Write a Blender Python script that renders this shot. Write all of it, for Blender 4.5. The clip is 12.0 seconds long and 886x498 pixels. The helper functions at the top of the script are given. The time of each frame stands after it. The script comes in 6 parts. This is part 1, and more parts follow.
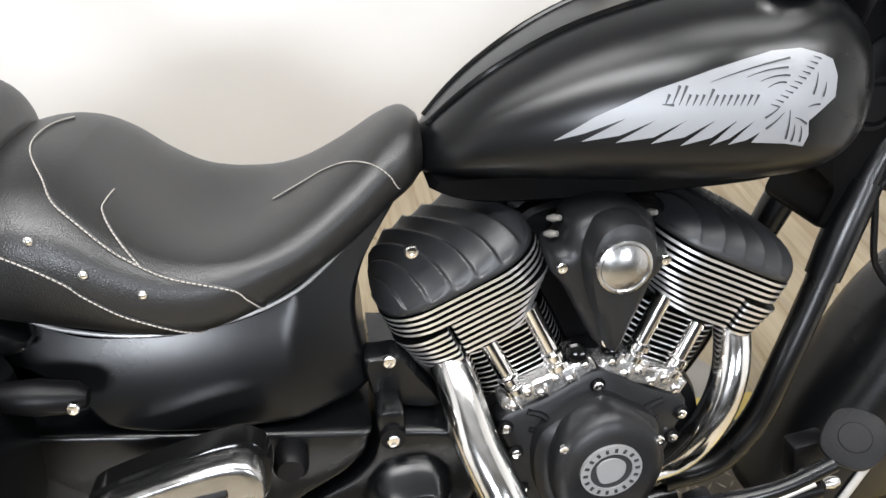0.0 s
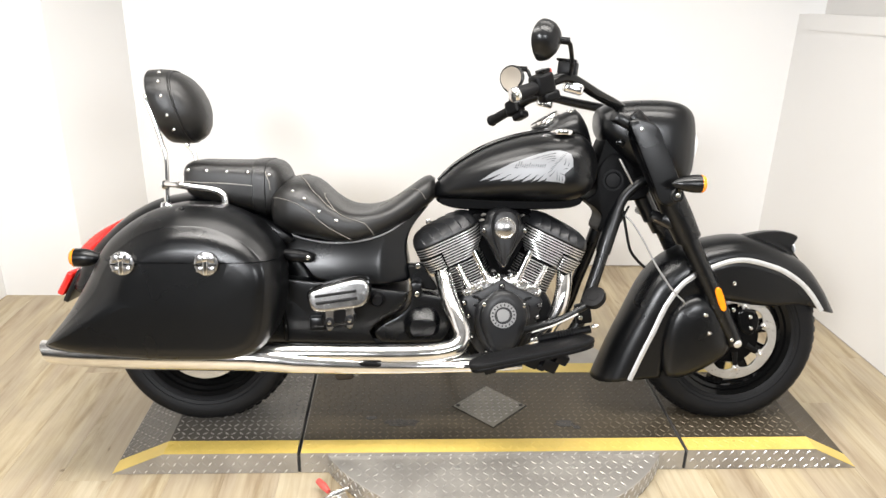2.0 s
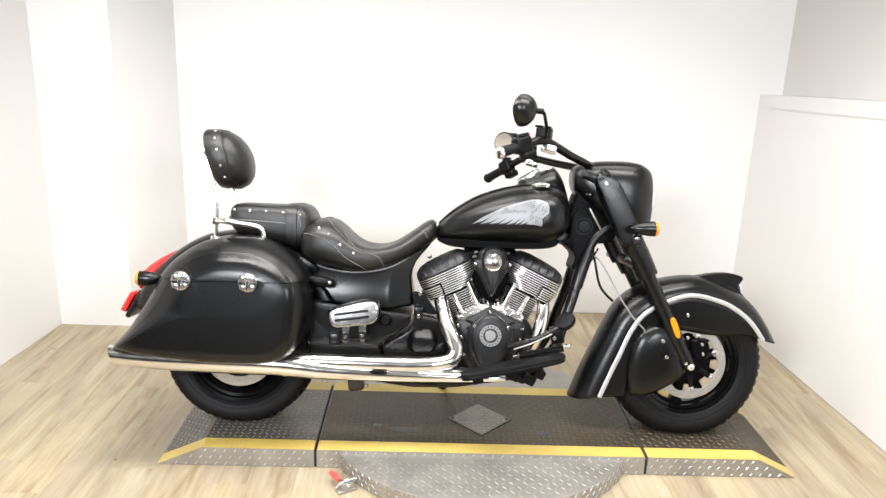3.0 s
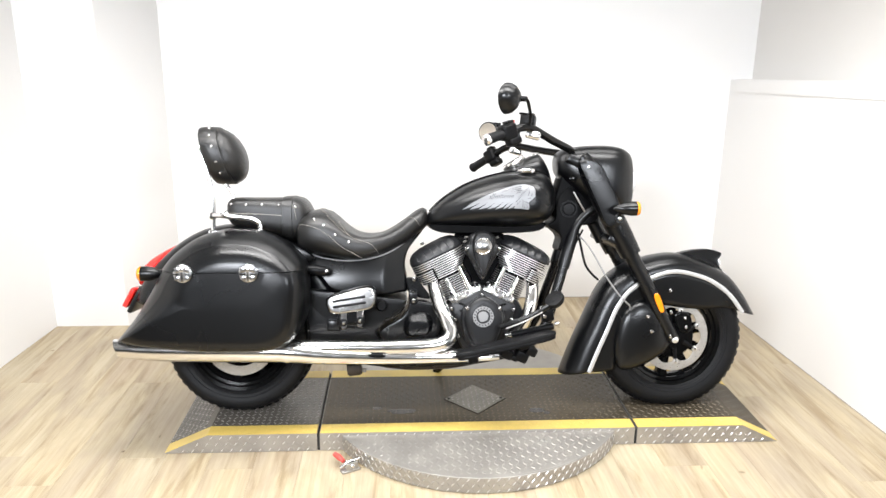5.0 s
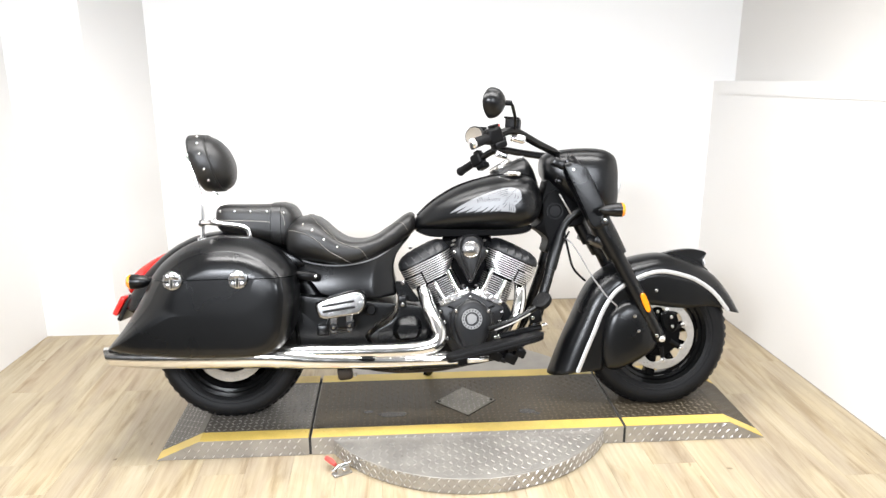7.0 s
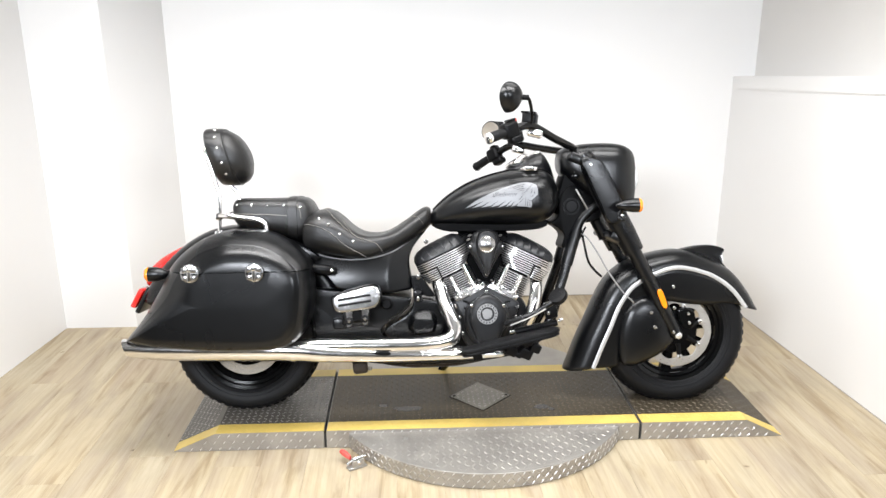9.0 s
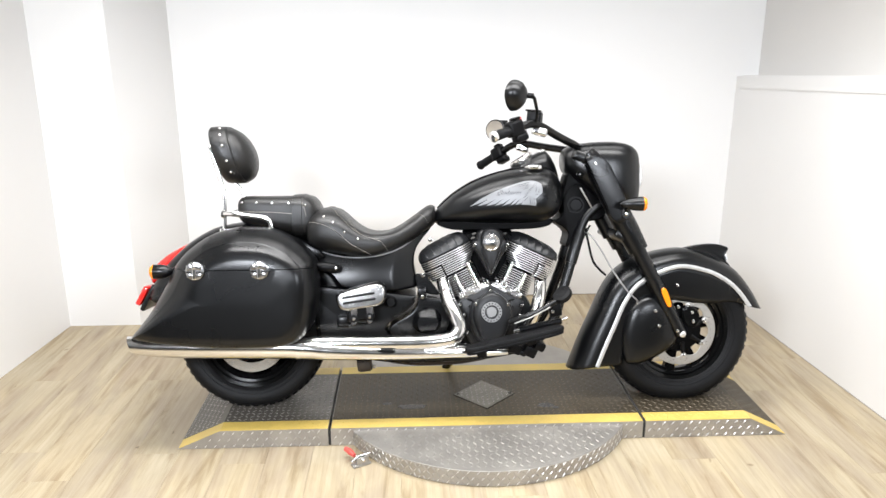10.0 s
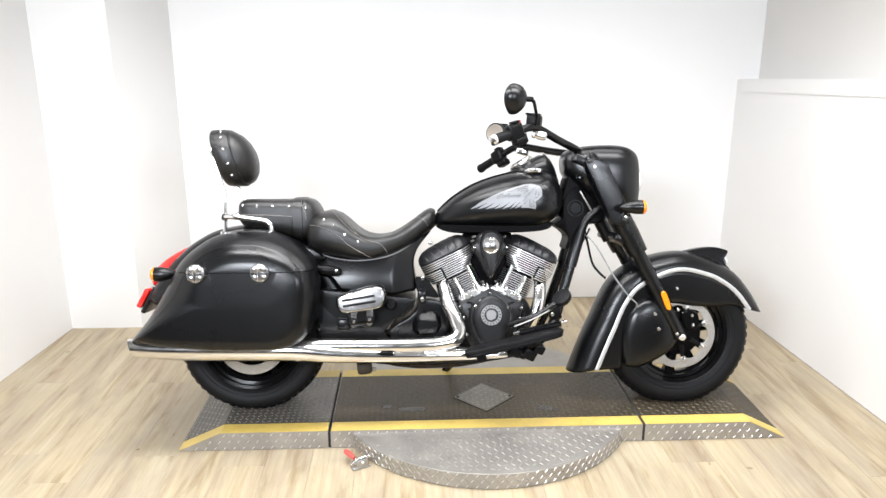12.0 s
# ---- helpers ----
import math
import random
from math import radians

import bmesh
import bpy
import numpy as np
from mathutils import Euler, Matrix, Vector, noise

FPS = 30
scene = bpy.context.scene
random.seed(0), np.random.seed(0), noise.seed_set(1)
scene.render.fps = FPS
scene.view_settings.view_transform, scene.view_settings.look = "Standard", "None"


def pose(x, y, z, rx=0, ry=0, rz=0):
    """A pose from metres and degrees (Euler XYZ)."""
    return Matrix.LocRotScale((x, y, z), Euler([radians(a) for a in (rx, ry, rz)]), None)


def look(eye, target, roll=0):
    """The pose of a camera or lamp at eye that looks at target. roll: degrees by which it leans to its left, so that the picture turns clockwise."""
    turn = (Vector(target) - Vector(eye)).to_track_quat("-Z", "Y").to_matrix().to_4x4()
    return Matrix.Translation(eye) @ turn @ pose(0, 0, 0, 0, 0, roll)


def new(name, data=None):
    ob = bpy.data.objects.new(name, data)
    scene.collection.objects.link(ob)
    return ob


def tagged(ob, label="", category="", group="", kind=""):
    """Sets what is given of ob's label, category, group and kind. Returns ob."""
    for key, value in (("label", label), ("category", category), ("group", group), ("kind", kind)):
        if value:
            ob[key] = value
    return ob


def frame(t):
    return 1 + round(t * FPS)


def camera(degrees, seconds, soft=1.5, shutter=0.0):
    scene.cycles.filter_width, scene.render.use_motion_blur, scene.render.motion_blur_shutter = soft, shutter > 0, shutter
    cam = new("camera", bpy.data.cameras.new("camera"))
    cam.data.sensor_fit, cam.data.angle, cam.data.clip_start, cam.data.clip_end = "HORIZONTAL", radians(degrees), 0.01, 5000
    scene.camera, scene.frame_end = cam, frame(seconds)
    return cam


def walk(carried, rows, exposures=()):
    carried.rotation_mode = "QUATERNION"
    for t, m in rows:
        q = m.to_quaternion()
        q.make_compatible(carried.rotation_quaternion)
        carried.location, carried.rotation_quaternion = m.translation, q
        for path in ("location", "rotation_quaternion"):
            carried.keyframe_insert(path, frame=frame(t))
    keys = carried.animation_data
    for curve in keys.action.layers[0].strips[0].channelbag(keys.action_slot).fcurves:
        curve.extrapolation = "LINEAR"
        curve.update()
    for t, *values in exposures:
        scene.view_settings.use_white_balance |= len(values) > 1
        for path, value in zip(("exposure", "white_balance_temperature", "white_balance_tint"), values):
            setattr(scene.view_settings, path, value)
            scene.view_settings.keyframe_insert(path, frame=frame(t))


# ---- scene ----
cam = camera(62.1, 12.0)
PATH = [
    (0, (-0.153, -0.711, 1.338), (0.127, 0.852, 0.122), 1.8),
    (0.5, (-0.154, -1.062, 1.446), (0.118, 0.633, 0.42), 3.7),
    (1, (-0.129, -1.447, 1.533), (-0.043, 0.287, 0.542), 1.7),
    (1.5, (-0.068, -1.934, 1.562), (-0.003, -0.1, 0.766), 1.2),
    (2, (-0.135, -2.3, 1.597), (-0.038, -0.442, 0.865), 1.4),
    (2.5, (-0.071, -2.609, 1.619), (-0.054, -0.708, 1.0), 1.2),
    (3, (-0.095, -2.815, 1.626), (-0.04, -0.893, 1.077), 2.2),
    (5, (-0.148, -2.933, 1.605), (-0.037, -1.014, 1.054), 0.6),
    (5.5, (-0.151, -2.935, 1.625), (-0.046, -1.015, 1.077), 0.6),
    (6, (-0.143, -2.948, 1.62), (-0.015, -1.024, 1.089), 0.5),
    (6.5, (-0.122, -2.959, 1.636), (-0.021, -1.03, 1.117), 0.2),
    (7, (-0.135, -2.963, 1.607), (-0.001, -1.041, 1.069), -0.1),
    (7.5, (-0.134, -2.96, 1.612), (-0.02, -1.039, 1.069), 0.5),
    (9.5, (-0.141, -2.964, 1.596), (-0.053, -1.042, 1.047), -0.2),
    (10, (-0.152, -2.967, 1.594), (-0.062, -1.045, 1.046), -0.0),
    (10.5, (-0.149, -2.96, 1.603), (-0.056, -1.04, 1.051), -0.1),
    (11, (-0.151, -2.962, 1.601), (-0.051, -1.041, 1.052), 0.1),
    (11.5, (-0.143, -2.965, 1.604), (-0.052, -1.045, 1.052), -0.1),
    (12, (-0.141, -2.975, 1.596), (-0.058, -1.051, 1.056), 0.0),
]
walk(cam, [(t, look(eye, target, roll)) for t, eye, target, roll in PATH],
     exposures=[(0, -0.12, 6150, 10), (0.5, -0.1, 6350, 10), (1.0, -0.1, 6450, 10), (1.5, -0.05, 6500, 10), (2.5, -0.08, 6500, 10), (3.0, -0.02, 6400, 10), (5.0, 0.12, 6250, 10), (7.5, 0.1, 6250, 10), (9.5, -0.08, 6200, 10), (10.3, -0.08, 6200, 10), (11.0, -0.02, 6150, 10), (12, -0.02, 6150, 10)])

# ---- world, lamps ----
world = bpy.data.worlds.new("world")
scene.world = world
world.use_nodes = True
world.node_tree.nodes["Background"].inputs[0].default_value = (0.9, 0.95, 1.0, 1)
world.node_tree.nodes["Background"].inputs[1].default_value = 0.05


def area_lamp(name, at, target, sx, sy, power, colour, spread=180):
    d = bpy.data.lights.new(name, "AREA")
    d.shape, d.size, d.size_y, d.energy, d.color = "RECTANGLE", sx, sy, power, colour
    d.spread = radians(spread)
    ob = new(name, d)
    ob.matrix_world = look(at, target)
    return ob


# unseen panels added overhead to give the motorcycle its highlights
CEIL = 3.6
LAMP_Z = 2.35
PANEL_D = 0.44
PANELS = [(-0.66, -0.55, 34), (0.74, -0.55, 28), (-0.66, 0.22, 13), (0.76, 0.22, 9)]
# unseen front lights, added for sheen on the side facing the camera
SOFT_W, SOFT_H = 1.0, 0.62
SOFTBOXES = [(-1.25, -3.7, 2.25, 150), (1.35, -3.7, 2.25, 78)]
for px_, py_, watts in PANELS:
    area_lamp("added_top_lamp", (px_, py_, LAMP_Z - 0.075), (px_, py_ + 0.0001, 0), 1.25, PANEL_D, watts, (1.0, 0.968, 0.925), 152)
for px_, py_, pz_, watts in SOFTBOXES:
    area_lamp("added_front_lamp", (px_, py_ + 0.03, pz_), (px_ * 0.2, 0.0, 0.7), SOFT_W, SOFT_H, watts, (0.95, 0.97, 1.0))

# ---- materials ----


def material(name, colour, rough=0.5, metal=0.0, bump=0.0, scale=60.0, vary=0.15, var_scale=6.0, rough_vary=0.1, coat=0.0,
             stretch=(1, 1, 1), kind="noise", per_object=0.0, specular=0.5):
    m = bpy.data.materials.new(name)
    m.use_nodes = True
    nt = m.node_tree
    b = nt.nodes["Principled BSDF"]
    b.inputs["Roughness"].default_value = rough
    b.inputs["Metallic"].default_value = metal
    b.inputs["Coat Weight"].default_value = coat
    b.inputs["Specular IOR Level"].default_value = specular
    tc = nt.nodes.new("ShaderNodeTexCoord")
    mp = nt.nodes.new("ShaderNodeMapping")
    mp.inputs["Scale"].default_value = stretch
    nt.links.new(tc.outputs["Object"], mp.inputs[0])
    n1 = nt.nodes.new("ShaderNodeTexNoise")
    n1.inputs["Scale"].default_value = var_scale
    n1.inputs["Detail"].default_value = 6
    nt.links.new(mp.outputs[0], n1.inputs[0])
    ramp = nt.nodes.new("ShaderNodeMix")
    ramp.data_type = "RGBA"
    lo = [max(0, c * (1 - vary)) for c in colour]
    hi = [min(1, c * (1 + vary)) for c in colour]
    ramp.inputs[6].default_value = (*lo, 1)
    ramp.inputs[7].default_value = (*hi, 1)
    nt.links.new(n1.outputs[0], ramp.inputs[0])
    out = ramp.outputs[2]
    if per_object:
        oi = nt.nodes.new("ShaderNodeObjectInfo")
        hs = nt.nodes.new("ShaderNodeHueSaturation")
        mr = nt.nodes.new("ShaderNodeMapRange")
        mr.inputs[3].default_value, mr.inputs[4].default_value = 1 - per_object, 1 + per_object
        nt.links.new(oi.outputs["Random"], mr.inputs[0])
        mu = nt.nodes.new("ShaderNodeMath")
        mu.operation = "MULTIPLY"
        mu.inputs[1].default_value = 53.0
        nt.links.new(oi.outputs["Random"], mu.inputs[0])
        nt.links.new(mu.outputs[0], mp.inputs["Location"])
        nt.links.new(mr.outputs[0], hs.inputs["Value"])
        nt.links.new(out, hs.inputs["Color"])
        out = hs.outputs[0]
    nt.links.new(out, b.inputs["Base Color"])
    if rough_vary:
        mr2 = nt.nodes.new("ShaderNodeMapRange")
        mr2.inputs[3].default_value, mr2.inputs[4].default_value = max(0.02, rough * (1 - rough_vary)), min(1, rough * (1 + rough_vary))
        nt.links.new(n1.outputs[0], mr2.inputs[0])
        nt.links.new(mr2.outputs[0], b.inputs["Roughness"])
    if bump:
        if kind == "voronoi":
            n2 = nt.nodes.new("ShaderNodeTexVoronoi")
            n2.feature = "DISTANCE_TO_EDGE"
        else:
            n2 = nt.nodes.new("ShaderNodeTexNoise")
            n2.inputs["Detail"].default_value = 4
        n2.inputs["Scale"].default_value = scale
        nt.links.new(mp.outputs[0], n2.inputs[0])
        bp = nt.nodes.new("ShaderNodeBump")
        bp.inputs["Strength"].default_value = bump
        bp.inputs["Distance"].default_value = 0.002
        nt.links.new(n2.outputs[0], bp.inputs["Height"])
        nt.links.new(bp.outputs[0], b.inputs["Normal"])
    return m


PAINT = material("satin_black_paint", (0.0020, 0.0022, 0.0026), 0.28, specular=0.38, bump=0.05, scale=900, vary=0.25, var_scale=3, rough_vary=0.14)
LEATHER = material("black_leather", (0.0068, 0.0065, 0.0062), 0.38, specular=0.52, bump=0.24, scale=330, kind="voronoi", vary=0.3, var_scale=5, rough_vary=0.2)
CHROME = material("chrome", (0.90, 0.89, 0.88), 0.13, metal=1.0, vary=0.03, rough_vary=0.5, var_scale=8)
ENGINE = material("engine_black", (0.0028, 0.0028, 0.0032), 0.38, specular=0.14, bump=0.14, scale=500, vary=0.3, var_scale=12)
ROCKER = material("satin_black_casting", (0.015, 0.0155, 0.017), 0.40, specular=0.5, bump=0.10, scale=500, vary=0.3, var_scale=12)
CASE = material("cast_black_cover", (0.0085, 0.0087, 0.0095), 0.40, specular=0.36, bump=0.16, scale=420, vary=0.3, var_scale=14)
PIPE = material("exhaust_chrome", (0.84, 0.83, 0.815), 0.15, metal=1.0, bump=0.22, scale=26, vary=0.06, var_scale=30, rough_vary=0.6)
FIN_EDGE = material("machined_aluminium", (0.76, 0.75, 0.74), 0.32, metal=0.9, vary=0.10, var_scale=40)
CASTING = material("bright_casting", (0.70, 0.69, 0.68), 0.26, metal=0.95, bump=0.4, scale=160, vary=0.15, var_scale=60)
WORN_CHROME = material("worn_chrome", (0.42, 0.415, 0.41), 0.24, metal=1.0, bump=0.2, scale=110, vary=0.28, var_scale=55, rough_vary=0.4)
GLOSS = material("gloss_black", (0.004, 0.004, 0.004), 0.09, specular=0.24, vary=0.2, rough_vary=0.3)
RUBBER = material("black_rubber", (0.0055, 0.0055, 0.006), 0.50, specular=0.16, bump=0.25, scale=300, vary=0.3, var_scale=14)
DECAL = material("silver_print", (0.20, 0.205, 0.215), 0.45, metal=0.2, vary=0.1, var_scale=20)
DECAL_DARK = material("dark_print", (0.02, 0.02, 0.022), 0.45, vary=0.2)
TRIM = material("silver_stripe", (0.50, 0.50, 0.495), 0.34, metal=0.45, vary=0.3, var_scale=45, rough_vary=0.3)
THREAD = material("pale_thread", (0.30, 0.28, 0.25), 0.8, vary=0.25, var_scale=300)
STEEL = material("brake_steel", (0.40, 0.385, 0.36), 0.40, metal=0.75, vary=0.12, var_scale=40)
AMBER = material("amber_lens", (0.9, 0.26, 0.01), 0.18, vary=0.15, var_scale=60, coat=0.5)
RED = material("red_lens", (0.62, 0.02, 0.015), 0.16, vary=0.2, var_scale=60, coat=0.5)
CLEAR = material("clear_lens", (0.75, 0.76, 0.78), 0.08, metal=0.3, vary=0.1)
MIRROR = material("mirror_glass", (0.72, 0.66, 0.58), 0.015, metal=1.0, vary=0.0, rough_vary=0)
CABLE = material("grey_cable", (0.30, 0.30, 0.30), 0.4, metal=0.4, vary=0.25)
TREAD_DARK = material("dirty_tread_plate", (0.058, 0.046, 0.030), 0.46, metal=0.2, specular=0.45, bump=0.35, scale=90, vary=0.8, var_scale=5, rough_vary=0.35)
TREAD_GREY = material("grey_tread_plate", (0.115, 0.104, 0.088), 0.42, metal=0.3, specular=0.55, bump=0.25, scale=90, vary=0.65, var_scale=4, rough_vary=0.35)
TREAD_WORN = material("worn_tread_bars", (0.42, 0.40, 0.37), 0.30, metal=0.75, vary=0.5, var_scale=6, rough_vary=0.3)
TREAD_GRIMY = material("grimy_tread_bars", (0.135, 0.112, 0.078), 0.42, metal=0.45, vary=0.75, var_scale=6, rough_vary=0.3)
TREAD = material("aluminium_tread_plate", (0.36, 0.34, 0.31), 0.38, metal=0.6, bump=0.2, scale=120, vary=0.35, var_scale=9, rough_vary=0.3)
YELLOW = material("yellow_paint", (0.64, 0.465, 0.115), 0.40, bump=0.15, scale=80, vary=0.22, var_scale=9)
TREAD_COVER = material("dull_tread_plate", (0.20, 0.182, 0.15), 0.42, metal=0.4, bump=0.3, scale=120, vary=0.5, var_scale=14, rough_vary=0.3)
FRAME = material("matt_black_frame", (0.0018, 0.0018, 0.002), 0.42, specular=0.06, bump=0.1, scale=500, vary=0.3, var_scale=10)
OIL = material("oil_stain", (0.028, 0.024, 0.020), 0.25, vary=0.4, var_scale=30)


def washed_oak():
    """Vinyl planks printed as washed oak: broad grey and straw streaks along y, fine grain, a few dark knots."""
    m = bpy.data.materials.new("washed_oak_vinyl")
    m.use_nodes = True
    nt = m.node_tree
    b = nt.nodes["Principled BSDF"]
    b.inputs["Specular IOR Level"].default_value = 0.35
    tc = nt.nodes.new("ShaderNodeTexCoord")
    oi = nt.nodes.new("ShaderNodeObjectInfo")
    far = nt.nodes.new("ShaderNodeMath")
    far.operation, far.inputs[1].default_value = "MULTIPLY", 53.0
    nt.links.new(oi.outputs["Random"], far.inputs[0])

    def noise(stretch, scale, detail, rough=0.5):
        mp = nt.nodes.new("ShaderNodeMapping")
        mp.inputs["Scale"].default_value = stretch
        nt.links.new(tc.outputs["Object"], mp.inputs[0])
        nt.links.new(far.outputs[0], mp.inputs["Location"])
        n = nt.nodes.new("ShaderNodeTexNoise")
        n.inputs["Scale"].default_value, n.inputs["Detail"].default_value, n.inputs["Roughness"].default_value = scale, detail, rough
        n.inputs["Distortion"].default_value = 0.6
        nt.links.new(mp.outputs[0], n.inputs[0])
        return n.outputs[0]

    def ramp(value, stops):
        r = nt.nodes.new("ShaderNodeValToRGB")
        r.color_ramp.elements[0].position, r.color_ramp.elements[0].color = stops[0][0], (*stops[0][1], 1)
        r.color_ramp.elements[1].position, r.color_ramp.elements[1].color = stops[-1][0], (*stops[-1][1], 1)
        for at, colour in stops[1:-1]:
            e = r.color_ramp.elements.new(at)
            e.color = (*colour, 1)
        nt.links.new(value, r.inputs[0])
        return r.outputs[0]

    def times(a, bb, fac=1.0):
        x = nt.nodes.new("ShaderNodeMix")
        x.data_type, x.blend_type = "RGBA", "MULTIPLY"
        x.inputs[0].default_value = fac
        nt.links.new(a, x.inputs[6])
        nt.links.new(bb, x.inputs[7])
        return x.outputs[2]

    broad = ramp(noise((1, 0.26, 1), 6.5, 4, 0.55), [(0.30, (0.40, 0.335, 0.255)), (0.43, (0.44, 0.375, 0.28)), (0.54, (0.485, 0.415, 0.30)), (0.68, (0.53, 0.465, 0.35))])
    cloud = ramp(noise((1, 0.45, 1), 3.0, 4), [(0.3, (0.88, 0.885, 0.895)), (0.7, (1.0, 0.985, 0.95))])
    grain = ramp(noise((1, 0.035, 1), 75, 5, 0.6), [(0.30, (0.86, 0.845, 0.83)), (0.6, (1, 1, 1))])
    streak = ramp(noise((1, 0.085, 1), 19, 6, 0.66), [(0.32, (0.66, 0.61, 0.55)), (0.47, (0.93, 0.92, 0.90)), (0.58, (1, 1, 1))])
    knots = ramp(noise((1, 0.5, 1), 17, 1), [(0.19, (0.50, 0.45, 0.40)), (0.235, (1, 1, 1))])
    per = nt.nodes.new("ShaderNodeMapRange")
    per.inputs[3].default_value, per.inputs[4].default_value = 0.97, 1.03
    nt.links.new(oi.outputs["Random"], per.inputs[0])
    hs = nt.nodes.new("ShaderNodeHueSaturation")
    hs.inputs["Saturation"].default_value = 1.12
    nt.links.new(per.outputs[0], hs.inputs["Value"])
    nt.links.new(times(times(times(times(broad, cloud), streak), grain), knots), hs.inputs["Color"])
    nt.links.new(hs.outputs[0], b.inputs["Base Color"])
    rr_ = nt.nodes.new("ShaderNodeMapRange")
    rr_.inputs[3].default_value, rr_.inputs[4].default_value = 0.28, 0.42
    nt.links.new(grain, rr_.inputs[0])
    nt.links.new(rr_.outputs[0], b.inputs["Roughness"])
    bp = nt.nodes.new("ShaderNodeBump")
    bp.inputs["Strength"].default_value, bp.inputs["Distance"].default_value = 0.08, 0.002
    nt.links.new(grain, bp.inputs["Height"])
    nt.links.new(bp.outputs[0], b.inputs["Normal"])
    return m


FLOOR = washed_oak()
WALL = material("white_wall_paint", (0.77, 0.758, 0.742), 0.5, bump=0.05, scale=120, vary=0.02, var_scale=2)
UPPER = material("cream_wall_paint", (0.71, 0.69, 0.66), 0.6, bump=0.05, scale=120, vary=0.03, var_scale=2)
UNSEEN_GREY = material("unseen_room_grey", (0.30, 0.296, 0.29), 0.7, vary=0.1, var_scale=1)
RUSTY = material("dirty_engine_casting", (0.035, 0.026, 0.019), 0.6, bump=0.3, scale=120, vary=0.5, var_scale=20)
FOOT_SHADE = material("wall_foot_shade", (0.34, 0.31, 0.27), 0.7, vary=0.3, var_scale=20)
DARK_GAP = material("gap_shade_and_frame_black", (0.02, 0.02, 0.02), 0.8, vary=0.2)
RED_GRIP = material("red_vinyl_grip", (0.62, 0.09, 0.075), 0.4, vary=0.2, var_scale=30)

# ---- mesh helpers ----


def cr(pts, n, closed=False, even=True):
    """A smooth curve through pts, in n points."""
    p = np.array(pts, float)
    m = len(p)
    k = 16
    out = []
    for i in range(m if closed else m - 1):
        if closed:
            a, b, c, d = p[(i - 1) % m], p[i], p[(i + 1) % m], p[(i + 2) % m]
        else:
            b, c = p[i], p[i + 1]
            a = p[i - 1] if i else 2 * b - c
            d = p[i + 2] if i + 2 < m else 2 * c - b
        for j in range(k):
            t = j / k
            out.append(0.5 * (2 * b + (c - a) * t + (2 * a - 5 * b + 4 * c - d) * t * t + (3 * b - a - 3 * c + d) * t ** 3))
    out.append(p[0] if closed else p[-1])
    out = np.array(out)
    if even:
        s = np.r_[0, np.cumsum(np.linalg.norm(np.diff(out, axis=0), axis=1))]
    else:
        s = np.linspace(0, 1, len(out))
    q = np.linspace(0, s[-1], n + 1 if closed else n)
    res = np.stack([np.interp(q, s, out[:, i]) for i in range(out.shape[1])], 1)
    return res[:-1] if closed else res


def make(name, verts, faces, mat, parent=None, label="", sharp=38, mats=None, which=None, matrix=None):
    me = bpy.data.meshes.new(name)
    me.from_pydata([tuple(v) for v in verts], [], [tuple(int(i) for i in f) for f in faces])
    for m in (mats or [mat]):
        me.materials.append(m)
    if which is not None:
        me.polygons.foreach_set("material_index", list(which))
    bm = bmesh.new()
    bm.from_mesh(me)
    bmesh.ops.recalc_face_normals(bm, faces=bm.faces[:])
    bm.to_mesh(me)
    bm.free()
    me.shade_smooth()
    me.set_sharp_from_angle(angle=radians(sharp))
    ob = new(name, me)
    if parent:
        ob.parent = parent
    if matrix is not None:
        ob.matrix_local = matrix
    if label:
        tagged(ob, label)
    return ob


def part(name, bm, mat, parent, label="", sharp=38, matrix=None):
    me = bpy.data.meshes.new(name)
    bm.to_mesh(me)
    bm.free()
    me.materials.append(mat)
    me.shade_smooth()
    me.set_sharp_from_angle(angle=radians(sharp))
    ob = new(name, me)
    ob.parent = parent
    if matrix is not None:
        ob.matrix_local = matrix
    if label:
        tagged(ob, label)
    return ob


def again(name, ob, parent, matrix, label=""):
    """The same mesh once more, as a part of its own."""
    o = new(name, ob.data)
    o.parent = parent
    o.matrix_local = matrix
    if label:
        tagged(o, label)
    return o


def rings(rr, caps=True, loop=True, round_=False):
    """Vertices and faces of a skin over rings of equally many points."""
    k, n = len(rr), len(rr[0])
    v = np.concatenate([np.array(r, float) for r in rr])
    f = []
    for i in range(k if round_ else k - 1):
        i2 = (i + 1) % k
        for j in range(n if loop else n - 1):
            f.append((i * n + j, i * n + (j + 1) % n, i2 * n + (j + 1) % n, i2 * n + j))
    if caps and not round_:
        f += [tuple(range(n))[::-1], tuple(range((k - 1) * n, k * n))]
    return v, f


def tube_vf(pts, r, n=14, seg=24, smooth=True, flat=1.0):
    p = cr(pts, seg) if smooth and len(pts) > 2 else (cr(pts, max(2, seg if not np.isscalar(r) else 2)))
    k = len(p)
    rad = np.full(k, r) if np.isscalar(r) else np.interp(np.linspace(0, 1, k), np.linspace(0, 1, len(r)), r)
    t = np.gradient(p, axis=0)
    t /= np.linalg.norm(t, axis=1)[:, None]
    ref = np.array([0, 1, 0.0]) if abs(t[0][1]) < 0.9 else np.array([1, 0, 0.0])
    out = []
    for i in range(k):
        a = ref - t[i] * np.dot(ref, t[i])
        a /= np.linalg.norm(a)
        ref = a
        b = np.cross(t[i], a)
        out.append([p[i] + rad[i] * (math.cos(w) * a * flat + math.sin(w) * b) for w in np.linspace(0, 2 * math.pi, n, endpoint=False)])
    return rings(out)


